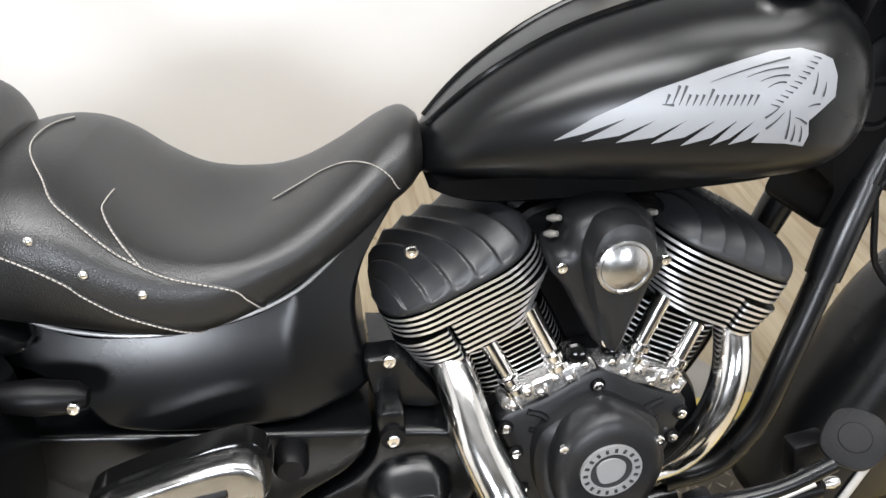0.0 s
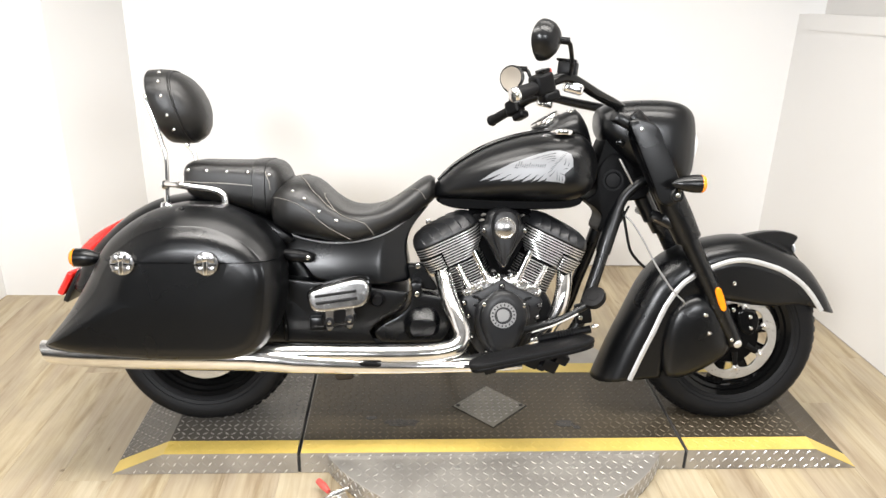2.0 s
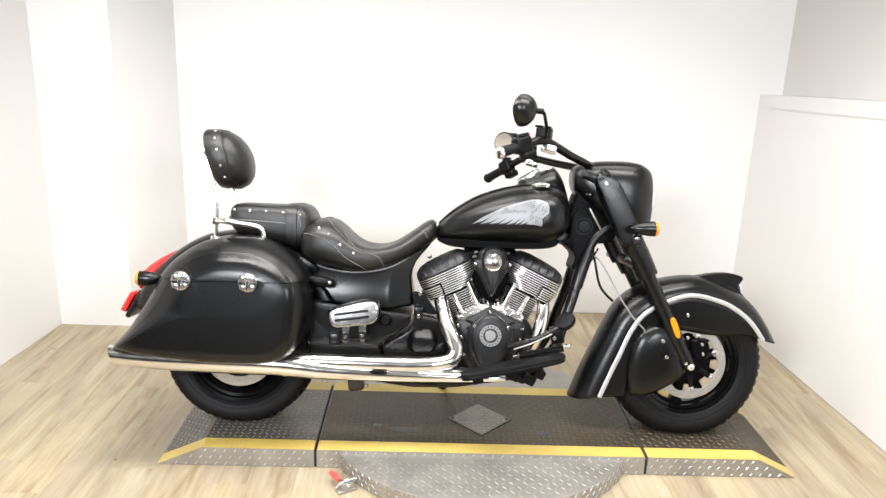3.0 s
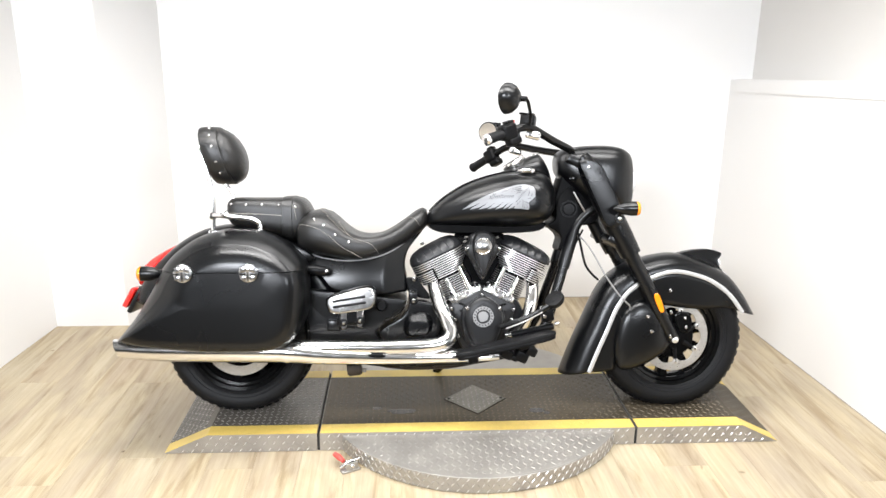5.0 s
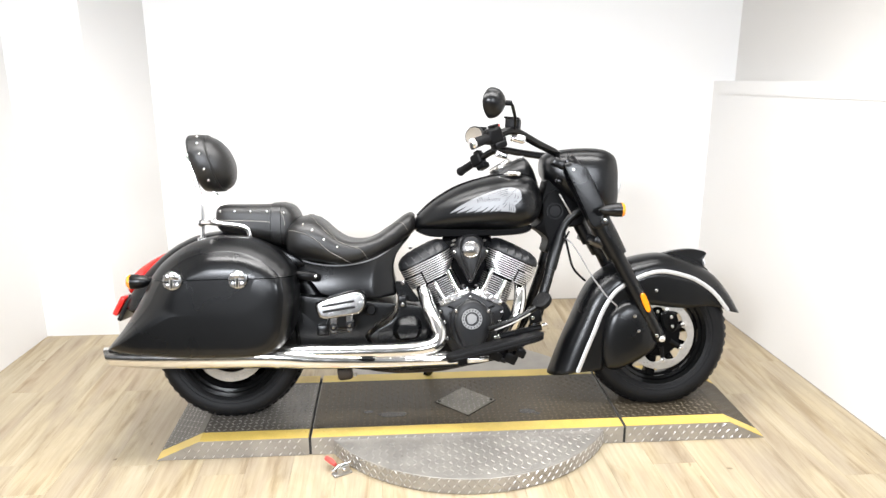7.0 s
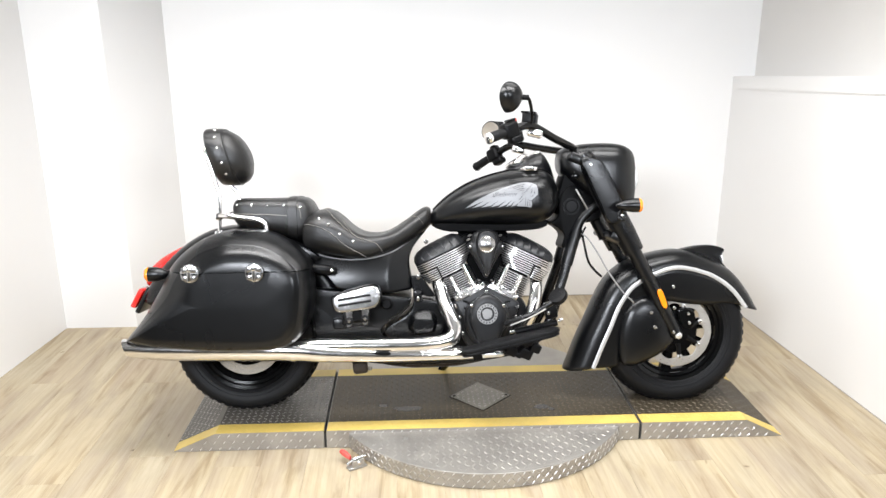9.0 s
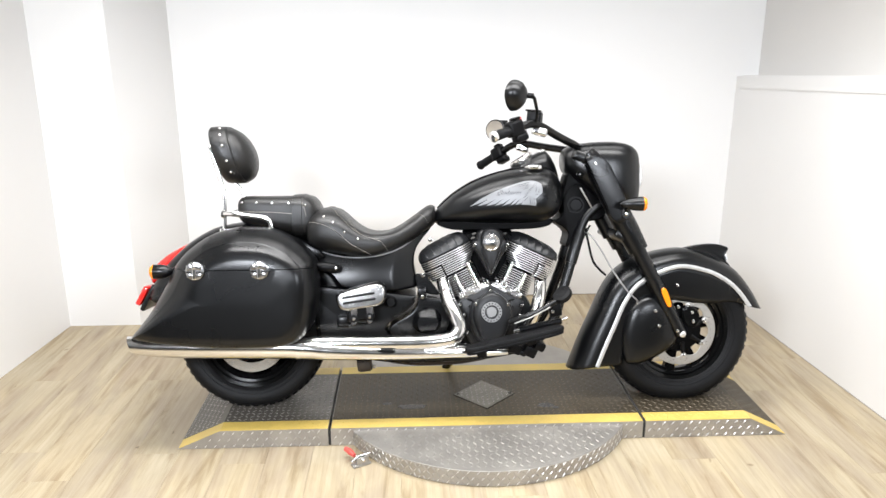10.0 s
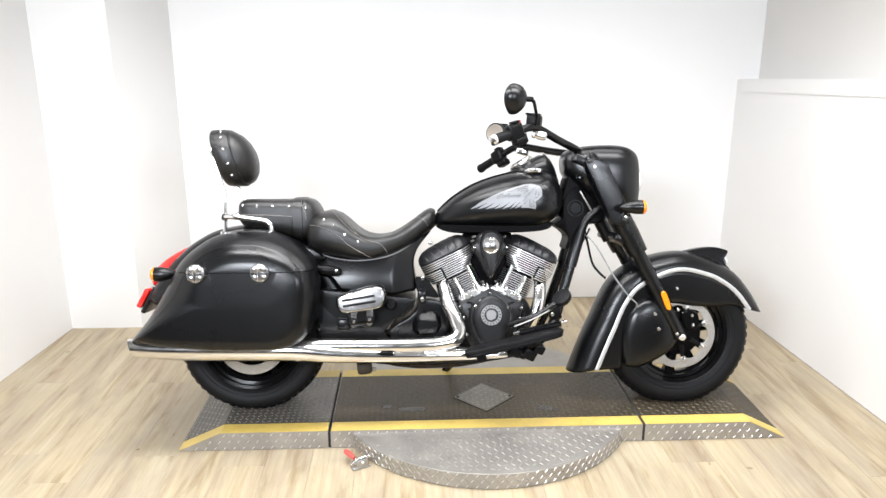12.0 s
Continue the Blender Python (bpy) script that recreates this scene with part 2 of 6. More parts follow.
def tube(name, pts, r, mat, parent, label="", n=14, seg=24, smooth=True, flat=1.0):
    v, f = tube_vf(pts, r, n, seg, smooth, flat)
    return make(name, v, f, mat, parent, label)


def turned(name, profile, at, axis, mat, parent, label="", n=32, sharp=38):
    """A turned body: profile rows of (radius, height along axis), closed at both ends."""
    axis = np.array(axis, float) / np.linalg.norm(axis)
    ref = np.array([0, 0, 1.0]) if abs(axis[2]) < 0.9 else np.array([1.0, 0, 0])
    a = np.cross(ref, axis)
    a /= np.linalg.norm(a)
    b = np.cross(axis, a)
    rr = [[np.array(at) + h * axis + max(r, 1e-4) * (math.cos(w) * a + math.sin(w) * b) for w in np.linspace(0, 2 * math.pi, n, endpoint=False)] for r, h in profile]
    v, f = rings(rr)
    return make(name, v, f, mat, parent, label, sharp)


def wheel_ring(name, profile, at, mat, parent, label="", n=72, sharp=38, shape=lambda p: p):
    """A body turned about the wheel's axle (y), with a closed profile of (radius, y)."""
    rr = []
    for w in np.linspace(0, 2 * math.pi, n, endpoint=False):
        rr.append([shape((at[0] + r * math.cos(w), at[1] + y, at[2] + r * math.sin(w))) for r, y in profile])
    v, f = rings(rr, round_=True)
    return make(name, v, f, mat, parent, label, sharp)


def puffy_vf(profile, layers, n=72, smooth=True):
    """A body with a side outline (x, z), swelling from layer to layer: rows of (y, inset)."""
    p = cr(profile, n, closed=True) if smooth else np.array(profile, float)
    lo, hi = p.min(0), p.max(0)
    c, h = (lo + hi) / 2, (hi - lo) / 2
    rr = []
    for y, inset in layers:
        k = 1 - np.minimum(0.98, inset / h)
        q = c + (p - c) * k
        rr.append([(x, y, z) for x, z in q])
    return rings(rr)


def puffy(name, profile, layers, mat, parent, label="", n=72, smooth=True, sharp=38):
    v, f = puffy_vf(profile, layers, n, smooth)
    return make(name, v, f, mat, parent, label, sharp)


def rbox(name, size, bevel, mat, parent, matrix, label="", seg=2):
    bm = bmesh.new()
    bmesh.ops.create_cube(bm, size=1)
    for v in bm.verts:
        v.co = Vector((v.co.x * size[0], v.co.y * size[1], v.co.z * size[2]))
    bmesh.ops.bevel(bm, geom=bm.edges[:], offset=bevel, segments=seg, profile=0.5, affect="EDGES")
    return part(name, bm, mat, parent, label, matrix=matrix)


class Body:
    """A body along x: rows of (x, bottom, top, half width, roundness)."""

    def __init__(self, rows, mid=0.5):
        r = np.array(rows, float)
        self.k = np.linspace(0, 1, 161)
        c = cr(r, 161, even=False)
        self.c, self.mid = c, mid

    def at(self, x, a, out=0.0):
        i = np.interp(x, self.c[:, 0], np.arange(len(self.c)))
        return self.by(i / (len(self.c) - 1), a, out)

    def by(self, s, a, out=0.0):
        x, b, t, w, p = [np.interp(s, self.k, self.c[:, j]) for j in range(5)]
        m = b + (t - b) * self.mid
        ca, sa = math.cos(a), math.sin(a)
        y = w * math.copysign(abs(ca) ** (2 / p), ca)
        z = m + ((t - m) if sa > 0 else (m - b)) * math.copysign(abs(sa) ** (2 / p), sa)
        if out:
            d = math.hypot(y, z - m) or 1
            y, z = y + out * y / d, z + out * (z - m) / d
        return (x, y, z)

    def side(self, x, z, out=0.0):
        """The right-hand surface point at x and z."""
        i = np.interp(x, self.c[:, 0], np.arange(len(self.c))) / (len(self.c) - 1)
        _, b, t, w, p = [np.interp(i, self.k, self.c[:, j]) for j in range(5)]
        m = b + (t - b) * self.mid
        q = min(0.999, abs(z - m) / max(1e-6, (t - m) if z > m else (m - b)))
        return (x, -w * (1 - q ** p) ** (1 / p) - out, z)

    def skin(self, nx=48, na=48):
        return rings([[self.by(s, a) for a in np.linspace(0, 2 * math.pi, na, endpoint=False)] for s in np.linspace(0, 1, nx)])


def decal(name, outline, place, mat, parent, label="", step=0.012, smooth=True, n=60, thick=0.0008):
    """A thin print with an outline (x, z), laid on the surface that place(x, z, out) gives."""
    p = cr(outline, n, closed=True) if smooth else np.array(outline, float)
    bm = bmesh.new()
    bm.faces.new([bm.verts.new((x, 0, z)) for x, z in p])
    for ax in (0, 2):
        lo, hi = min(v.co[ax] for v in bm.verts), max(v.co[ax] for v in bm.verts)
        q = lo + step
        while q < hi:
            no = Vector((1, 0, 0)) if ax == 0 else Vector((0, 0, 1))
            bmesh.ops.bisect_plane(bm, geom=bm.verts[:] + bm.edges[:] + bm.faces[:], plane_co=no * q, plane_no=no)
            q += step
    bmesh.ops.triangulate(bm, faces=bm.faces[:])
    for v in bm.verts:
        v.co = place(v.co.x, v.co.z, thick)
    bmesh.ops.recalc_face_normals(bm, faces=bm.faces[:])
    return part(name, bm, mat, parent, label)


def empty(name, matrix=None):
    ob = new(name)
    ob.empty_display_size = 0.1
    if matrix is not None:
        ob.matrix_world = matrix
    return ob

# ---- the room ----
DECK = 0.078


def wall_slab(name, a, b, z0, z1, thick, mat, label, category="wall"):
    """A wall from plan point a to b, thickened to its left-hand side."""
    a, b = np.array(a, float), np.array(b, float)
    d = (b - a) / np.linalg.norm(b - a)
    n = np.array([-d[1], d[0]]) * thick
    ring = [a, b, b + n, a + n]
    v = [(x, y, z) for z in (z0, z1) for x, y in ring]
    f = [(0, 1, 2, 3), (4, 5, 6, 7)] + [(i, (i + 1) % 4, 4 + (i + 1) % 4, 4 + i) for i in range(4)]
    return tagged(make(name, v, f, mat), label, category, kind="structure")


BACK = 1.51
BAY = 2.9
wall_slab("wall_back", (2.30, BACK), (-1.56, BACK), 0, BAY, -0.12, WALL, "plain bright white painted wall behind the motorcycle")
pier_v = [(x, y, z) for z in (0, BAY) for x, y in ((-1.715, 1.10), (-2.117, 1.10), (-2.117, 1.65), (-1.52, 1.65), (-1.52, 1.505))]
pier_f = [(0, 1, 2, 3, 4), (5, 6, 7, 8, 9)] + [(i, (i + 1) % 5, 5 + (i + 1) % 5, 5 + i) for i in range(5)]
tagged(make("wall_pier", pier_v, pier_f, WALL), "white painted wall pier standing proud of the back wall", "wall", kind="structure")
wall_slab("wall_left", (-2.082, 1.65), (-2.31, -1.9), 0, BAY, -0.12, WALL, "plain white painted side wall")
BOX = [(0, 1, 2, 3), (4, 5, 6, 7), (0, 1, 5, 4), (1, 2, 6, 5), (2, 3, 7, 6), (3, 0, 4, 7)]
RX = lambda y: 1.833 + (1.63 - y) * 0.040
LZ = lambda y: 1.390 + (1.43 - y) * 0.044


def side_slab(name, y0, y1, dx0, dx1, low, high, mat, label, category):
    """A slab along the side wall's slanted line, between heights that follow the ledge."""
    v = [(RX(y) + dx, y, z(y)) for z in (low, high) for y, dx in ((y0, dx0), (y1, dx0), (y1, dx1), (y0, dx1))]
    tagged(make(name, v, BOX, mat), label, category, kind="structure")


side_slab("wall_right", -1.9, 1.63, 0, 0.42, lambda y: 0.0, lambda y: LZ(y) - 0.004, WALL, "white painted lower side wall ending in a ledge", "wall")
side_slab("wall_ledge", -1.9, 1.43, -0.007, -0.0005, lambda y: LZ(y) - 0.076, lambda y: LZ(y), WALL, "white painted ledge board along the side wall", "ledge")
# strips along the wall foot draw the gap's shadow as colour
side_slab("trim", -1.9, 1.508, -0.003, -0.0005, lambda y: 0.0006, lambda y: 0.004, FOOT_SHADE, "thin grey strip standing in for gap and shadow where wall meets floor", "trim")
trim_v = [(x, y, z) for z in (0.0006, 0.004) for x, y in ((-1.515, 1.5045), (1.81, 1.5045), (1.81, 1.5095), (-1.515, 1.5095))]
tagged(make("trim", trim_v, BOX, FOOT_SHADE), "thin grey strip standing in for gap and shadow where wall meets floor", "trim", kind="structure")
side_slab("wall_right_upper", -1.9, 1.509, 0.13, 0.25, lambda y: LZ(y) - 0.002, lambda y: BAY, UPPER, "cream painted upper side wall set back above the ledge", "wall")
# added outer shell, out of view; its grey sets what chrome and paint reflect
wall_slab("wall_unseen_left", (-6.0, 2.0), (-6.0, -9.0), 0, CEIL, -0.12, UNSEEN_GREY, "unseen grey wall added to close the room and tone reflections")
wall_slab("wall_unseen_front", (-6.0, -9.0), (6.0, -9.0), 0, CEIL, -0.12, UNSEEN_GREY, "unseen grey wall added to close the room and tone reflections")
wall_slab("wall_unseen_right", (6.0, -9.0), (6.0, 2.0), 0, CEIL, -0.12, UNSEEN_GREY, "unseen grey wall added to close the room and tone reflections")
wall_slab("wall_unseen_back", (6.0, 2.0), (-6.0, 2.0), 0, CEIL, -0.12, UNSEEN_GREY, "unseen grey wall added to close the room and tone reflections")
ceil_v = [(x, y, z) for z in (CEIL, CEIL + 0.1) for x, y in ((-6.2, -9.2), (6.2, -9.2), (6.2, 2.2), (-6.2, 2.2))]
tagged(make("ceiling", ceil_v, BOX, UNSEEN_GREY), "unseen grey ceiling added to close the room and tone reflections", "ceiling", kind="structure")
LAMP_FRAME = material("lamp_frame_enamel", (0.8, 0.8, 0.8), 0.4, vary=0.02)


# body of an added, unseen overhead panel
def top_panel(px_, py_):
    root = empty("added_top_panel", pose(px_, py_, LAMP_Z - 0.001))
    tagged(root, "unseen flat white light panel on rods, added to light the motorcycle from above", "ceiling light", "light panels")
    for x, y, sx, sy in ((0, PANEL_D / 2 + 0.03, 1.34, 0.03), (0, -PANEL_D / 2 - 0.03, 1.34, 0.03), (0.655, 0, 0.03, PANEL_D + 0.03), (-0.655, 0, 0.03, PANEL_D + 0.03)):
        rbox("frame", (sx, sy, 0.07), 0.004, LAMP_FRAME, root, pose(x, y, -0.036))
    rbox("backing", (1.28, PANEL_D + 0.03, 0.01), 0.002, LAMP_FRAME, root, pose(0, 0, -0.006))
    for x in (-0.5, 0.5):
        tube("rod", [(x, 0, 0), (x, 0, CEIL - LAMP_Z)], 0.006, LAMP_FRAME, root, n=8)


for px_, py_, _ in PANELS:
    top_panel(px_, py_)


def front_fill(px_, py_, pz_):
    """An unseen light box on a stand, added to face the motorcycle."""
    root = empty("front_fill", look((px_, py_, pz_), (px_ * 0.2, 0.0, 0.7)))
    tagged(root, "unseen white light box on a thin stand, added for front light", "studio light", "studio softboxes")
    for x, y, sx, sy in ((0, SOFT_H / 2 + 0.02, SOFT_W + 0.08, 0.03), (0, -SOFT_H / 2 - 0.02, SOFT_W + 0.08, 0.03), (SOFT_W / 2 + 0.025, 0, 0.03, SOFT_H + 0.01), (-SOFT_W / 2 - 0.025, 0, 0.03, SOFT_H + 0.01)):
        rbox("frame", (sx, sy, 0.10), 0.004, DARK_GAP, root, pose(x, y, 0.015))
    rbox("backing", (SOFT_W + 0.02, SOFT_H + 0.01, 0.012), 0.003, DARK_GAP, root, pose(0, 0, 0.055))
    inv = root.matrix_world.inverted()
    tube("stand", [tuple(inv @ Vector((px_, py_ - 0.09, pz_))), tuple(inv @ Vector((px_, py_ - 0.09, 0.0)))], 0.015, DARK_GAP, root, n=10)


for px_, py_, pz_, _ in SOFTBOXES:
    front_fill(px_, py_, pz_)

floor = make("floor", [(x, y, z) for z in (-0.1, -0.0035) for x, y in ((-6.2, -9.2), (6.2, -9.2), (6.2, 2.2), (-6.2, 2.2))],
             [(0, 1, 2, 3), (4, 5, 6, 7), (0, 1, 5, 4), (1, 2, 6, 5), (2, 3, 7, 6), (3, 0, 4, 7)], FLOOR)
tagged(floor, "light oak vinyl plank floor, warm and slightly glossy", "floor", kind="structure")

# ---- the turntable deck ----


def lozenges(spots, a=0.0115, b=0.0034, h=0.0016):
    """Raised tread bars: rows of (origin, u, v, n, turn)."""
    v, f = [], []
    for o, u, w, n, turn in spots:
        c, s = math.cos(turn), math.sin(turn)
        e1, e2 = c * u + s * w, -s * u + c * w
        k = len(v)
        v += [o - a * e1, o - b * e2, o + a * e1, o + b * e2, o - a * 0.55 * e1 + h * n, o + a * 0.55 * e1 + h * n]
        f += [(k, k + 1, k + 5, k + 4), (k + 1, k + 2, k + 5), (k + 2, k + 3, k + 4, k + 5), (k + 3, k, k + 4)]
    return v, f


def tread(name, o, u, w, lu, lw, mat, parent, pitch=0.027, keep=None, label="", grow=1.0):
    o, u, w = [np.array(q, float) for q in (o, u, w)]
    n = np.cross(u, w)
    spots = []
    for i in range(int(lu / pitch)):
        for j in range(max(1, int(lw / pitch))):
            p = o + u * pitch * (i + 0.5) + w * pitch * (j + 0.5)
            if keep is None or keep(p):
                spots.append((p, u, w, n, radians(45 if (i + j) % 2 else -45)))
    v, f = lozenges(spots, 0.0115 * grow, 0.0034 * grow, 0.0016 * grow)
    ob = make(name, v, f, mat, parent, label)
    return tagged(ob, kind="stuff")


EX, EY = (1, 0, 0), (0, 1, 0)
Y0D, Y1D = -0.282, 0.292


def prism(name, profile, y0, y1, mat, parent, label="", bevel=0.002):
    v = [(x, y, z) for y in (y0, y1) for x, z in profile]
    n = len(profile)
    f = [tuple(range(n)), tuple(range(n, 2 * n))] + [(i, (i + 1) % n, n + (i + 1) % n, n + i) for i in range(n)]
    return make(name, v, f, mat, parent, label, 20)


def sheet(name, profile, y0, y1, lift, mat, parent, label=""):
    """A thin strip that follows a profile (x, z) from y0 to y1, lifted by lift."""
    lo = [(x, z) for x, z in profile]
    hi = [(x, z + lift) for x, z in profile][::-1]
    return prism(name, lo + hi, y0, y1, mat, parent, label)


def side_bars(xa, xb, y, parent, top=lambda x: DECK):
    """Tread bars on an upright face: one lean coloured as catching light, one dull."""
    for turn, dx, mat, name in ((50, 0.0, FIN_EDGE, "lit_relief"), (-50, 0.019, TREAD, "side_relief")):
        spots = []
        for j, z in enumerate((0.010, 0.038, 0.066)):
            for i in range(int((xb - xa - 0.03) / 0.038)):
                x = xa + 0.018 + dx + i * 0.038 + (0.019 if j % 2 == 0 else 0)
                if z + 0.009 > top(x):
                    continue
                spots.append((np.array([x, y, z]), np.array([1.0, 0, 0]), np.array([0, 0, 1.0]), np.array([0, -1.0, 0]), radians(turn)))
        v, f = lozenges(spots, 0.0105, 0.0026, 0.0018)
        tagged(make(name, v, f, mat, parent), kind="stuff")


def ramp(x_low, x_top, x_end, plate_mat, bars, label):
    root = empty("ramp", pose(0, 0, 0))
    tagged(root, label, "ramp", "ramps of the turntable")
    s = 1 if x_low < x_end else -1
    prism("body", [(x_low, 0.001), (x_top, DECK), (x_end, DECK), (x_end, 0.001)], Y0D, Y1D, TREAD, root)
    prof = [(x_low + s * 0.003, 0.003), (x_top, DECK + 0.0003), (x_end, DECK + 0.0003)]
    sheet("deck_plate", prof, Y0D + 0.072, Y1D - 0.072, 0.0012, plate_mat, root, "dark worn tread plate")
    sheet("edge_stripe", prof, Y0D + 0.001, Y0D + 0.07, 0.0014, YELLOW, root, "yellow painted edge stripe")
    sheet("edge_stripe", prof, Y1D - 0.07, Y1D - 0.001, 0.0014, YELLOW, root, "yellow painted edge stripe")
    xa, xb = min(x_top, x_end), max(x_top, x_end)
    tread("tread_relief", (xa, Y0D + 0.075, DECK + 0.0015), EX, EY, xb - xa, Y1D - Y0D - 0.15, bars, root, pitch=0.024)
    sl = math.hypot(x_top - x_low, DECK)
    u = np.array([abs(x_top - x_low) / sl, 0, s * DECK / sl])
    o = np.array([min(x_low, x_top), Y0D + 0.075, 0.0025 if s > 0 else DECK + 0.0015])
    tread("tread_relief", o, u, EY, sl, Y1D - Y0D - 0.15, bars, root, pitch=0.024)
    tread("stripe_relief", (xa, Y0D + 0.006, DECK + 0.0015), EX, EY, xb - xa, 0.06, YELLOW, root)
    side_bars(min(x_low, x_end), max(x_low, x_end), Y0D, root, lambda x: DECK * min(1.0, (x - x_low) / (x_top - x_low)))
    return root


GAP_L, GAP_R = -0.486, 0.806
ramp(-1.10, -0.925, GAP_L - 0.007, TREAD_GREY, TREAD_WORN, "worn tread plate ramp with yellow edges under the rear wheel")
ramp(1.412, 1.255, GAP_R + 0.007, TREAD_DARK, TREAD_GRIMY, "worn tread plate ramp with yellow edges under the front wheel")
deck = empty("turntable_deck")
tagged(deck, "dirty dark tread plate deck with yellow edge stripes under the motorcycle", "platform")
prism("body", [(GAP_L + 0.004, 0.002), (GAP_L + 0.004, DECK), (GAP_R - 0.004, DECK), (GAP_R - 0.004, 0.002)], Y0D, Y1D, TREAD, deck)
mid = [(GAP_L + 0.006, DECK + 0.0003), (GAP_R - 0.006, DECK + 0.0003)]
sheet("deck_plate", mid, Y0D + 0.072, Y1D - 0.072, 0.0012, TREAD_DARK, deck, "dark worn tread plate")
sheet("edge_stripe", mid, Y0D + 0.001, Y0D + 0.07, 0.0014, YELLOW, deck, "yellow painted edge stripe")
sheet("edge_stripe", mid, Y1D - 0.07, Y1D - 0.001, 0.0014, YELLOW, deck, "yellow painted edge stripe")
STAIN1, STAIN2 = ((-0.149, -0.115), (0.422, -0.127))
side_bars(GAP_L + 0.004, GAP_R - 0.004, Y0D, deck)
DIA, DIR = (0.168, -0.016), 0.131
off_dia = lambda p: abs(p[0] - DIA[0]) + abs(p[1] - DIA[1]) > DIR + 0.012
tread("tread_relief", (GAP_L + 0.01, Y0D + 0.075, DECK + 0.0015), EX, EY, GAP_R - GAP_L - 0.02, Y1D - Y0D - 0.15, TREAD_GRIMY, deck, keep=off_dia, pitch=0.024)
tread("stripe_relief", (GAP_L + 0.01, Y0D + 0.006, DECK + 0.0015), EX, EY, GAP_R - GAP_L - 0.02, 0.06, YELLOW, deck)
# near-black strips stand in for the shade down the two gaps
prism("gap_shade_strip", [(GAP_L - 0.0065, 0.002), (GAP_L - 0.0065, DECK - 0.012), (GAP_L + 0.0035, DECK - 0.012), (GAP_L + 0.0035, 0.002)], Y0D + 0.004, Y1D - 0.004, DARK_GAP, deck)
prism("gap_shade_strip", [(GAP_R - 0.0035, 0.002), (GAP_R - 0.0035, DECK - 0.012), (GAP_R + 0.0065, DECK - 0.012), (GAP_R + 0.0065, 0.002)], Y0D + 0.004, Y1D - 0.004, DARK_GAP, deck)
dia = [(DIA[0] + DIR, DIA[1]), (DIA[0], DIA[1] + DIR), (DIA[0] - DIR, DIA[1]), (DIA[0], DIA[1] - DIR)]
rim_ = [(DIA[0] + (x - DIA[0]) * 1.05, DIA[1] + (y - DIA[1]) * 1.05) for x, y in dia]
make("cover_gasket", [(x, y, z) for z in (DECK + 0.0017, DECK + 0.0028) for x, y in rim_], [(0, 1, 2, 3), (4, 5, 6, 7), (0, 1, 5, 4), (1, 2, 6, 5), (2, 3, 7, 6), (3, 0, 4, 7)], OIL, deck, "dark grime round the cover")
cover = make("hub_cover", [(x, y, z) for z in (DECK + 0.0018, DECK + 0.006) for x, y in dia], [(0, 1, 2, 3), (4, 5, 6, 7), (0, 1, 5, 4), (1, 2, 6, 5), (2, 3, 7, 6), (3, 0, 4, 7)],
             TREAD_COVER, deck, "worn diamond-shaped tread plate cover")
tread("cover_relief", (DIA[0] - DIR, DIA[1] - DIR, DECK + 0.0061), EX, EY, 2 * DIR, 2 * DIR, TREAD_WORN, deck,
      pitch=0.022, grow=0.88, keep=lambda p: abs(p[0] - DIA[0]) + abs(p[1] - DIA[1]) < DIR - 0.012)

for dx in (-1, 1):
    turned("cover_bolt", [(0.007, 0), (0.007, 0.002), (0.004, 0.003)], (DIA[0] + dx * (DIR - 0.016), DIA[1], DECK + 0.006), (0, 0, 1), OIL, cover, n=12)
rnd = random.Random(3)
for x, y, rx, ry in ((STAIN1[0], STAIN1[1], 0.062, 0.022), (STAIN2[0], STAIN2[1], 0.033, 0.02), (STAIN2[0] + 0.04, STAIN2[1] - 0.022, 0.014, 0.01), (STAIN1[0] - 0.11, STAIN1[1] + 0.03, 0.02, 0.012)):
    ring_ = []
    for i in range(26):
        k = 1 + rnd.uniform(-0.2, 0.2)
        w = 2 * math.pi * i / 26
        ring_.append((x + rx * k * math.cos(w), y + ry * k * math.sin(w)))
    v_ = [(p[0], p[1], z) for z in (DECK + 0.0016, DECK + 0.0026) for p in ring_]
    f_ = [tuple(range(26)), tuple(range(26, 52))] + [(i, (i + 1) % 26, 26 + (i + 1) % 26, 26 + i) for i in range(26)]
    make("oil_stain", v_, f_, OIL, deck, "dark oil stain")
DISC_C, DISC_R, DISC_H = (0.163, 0.043), 0.643, 0.066
disc = empty("turntable_disc")
tagged(disc, "round aluminium tread plate turntable disc on the floor", "turntable")
turned("disc_body", [(DISC_R - 0.01, 0.001), (DISC_R, 0.003), (DISC_R, DISC_H - 0.002), (DISC_R - 0.002, DISC_H), (0.01, DISC_H)], (*DISC_C, 0), (0, 0, 1), TREAD, disc, n=160)
tread("tread_relief", (DISC_C[0] - 0.65, DISC_C[1] - 0.65, DISC_H), EX, EY, 1.3, 0.40, TREAD, disc,
      keep=lambda p: math.hypot(p[0] - DISC_C[0], p[1] - DISC_C[1]) < DISC_R - 0.018 and p[1] < Y0D - 0.012)
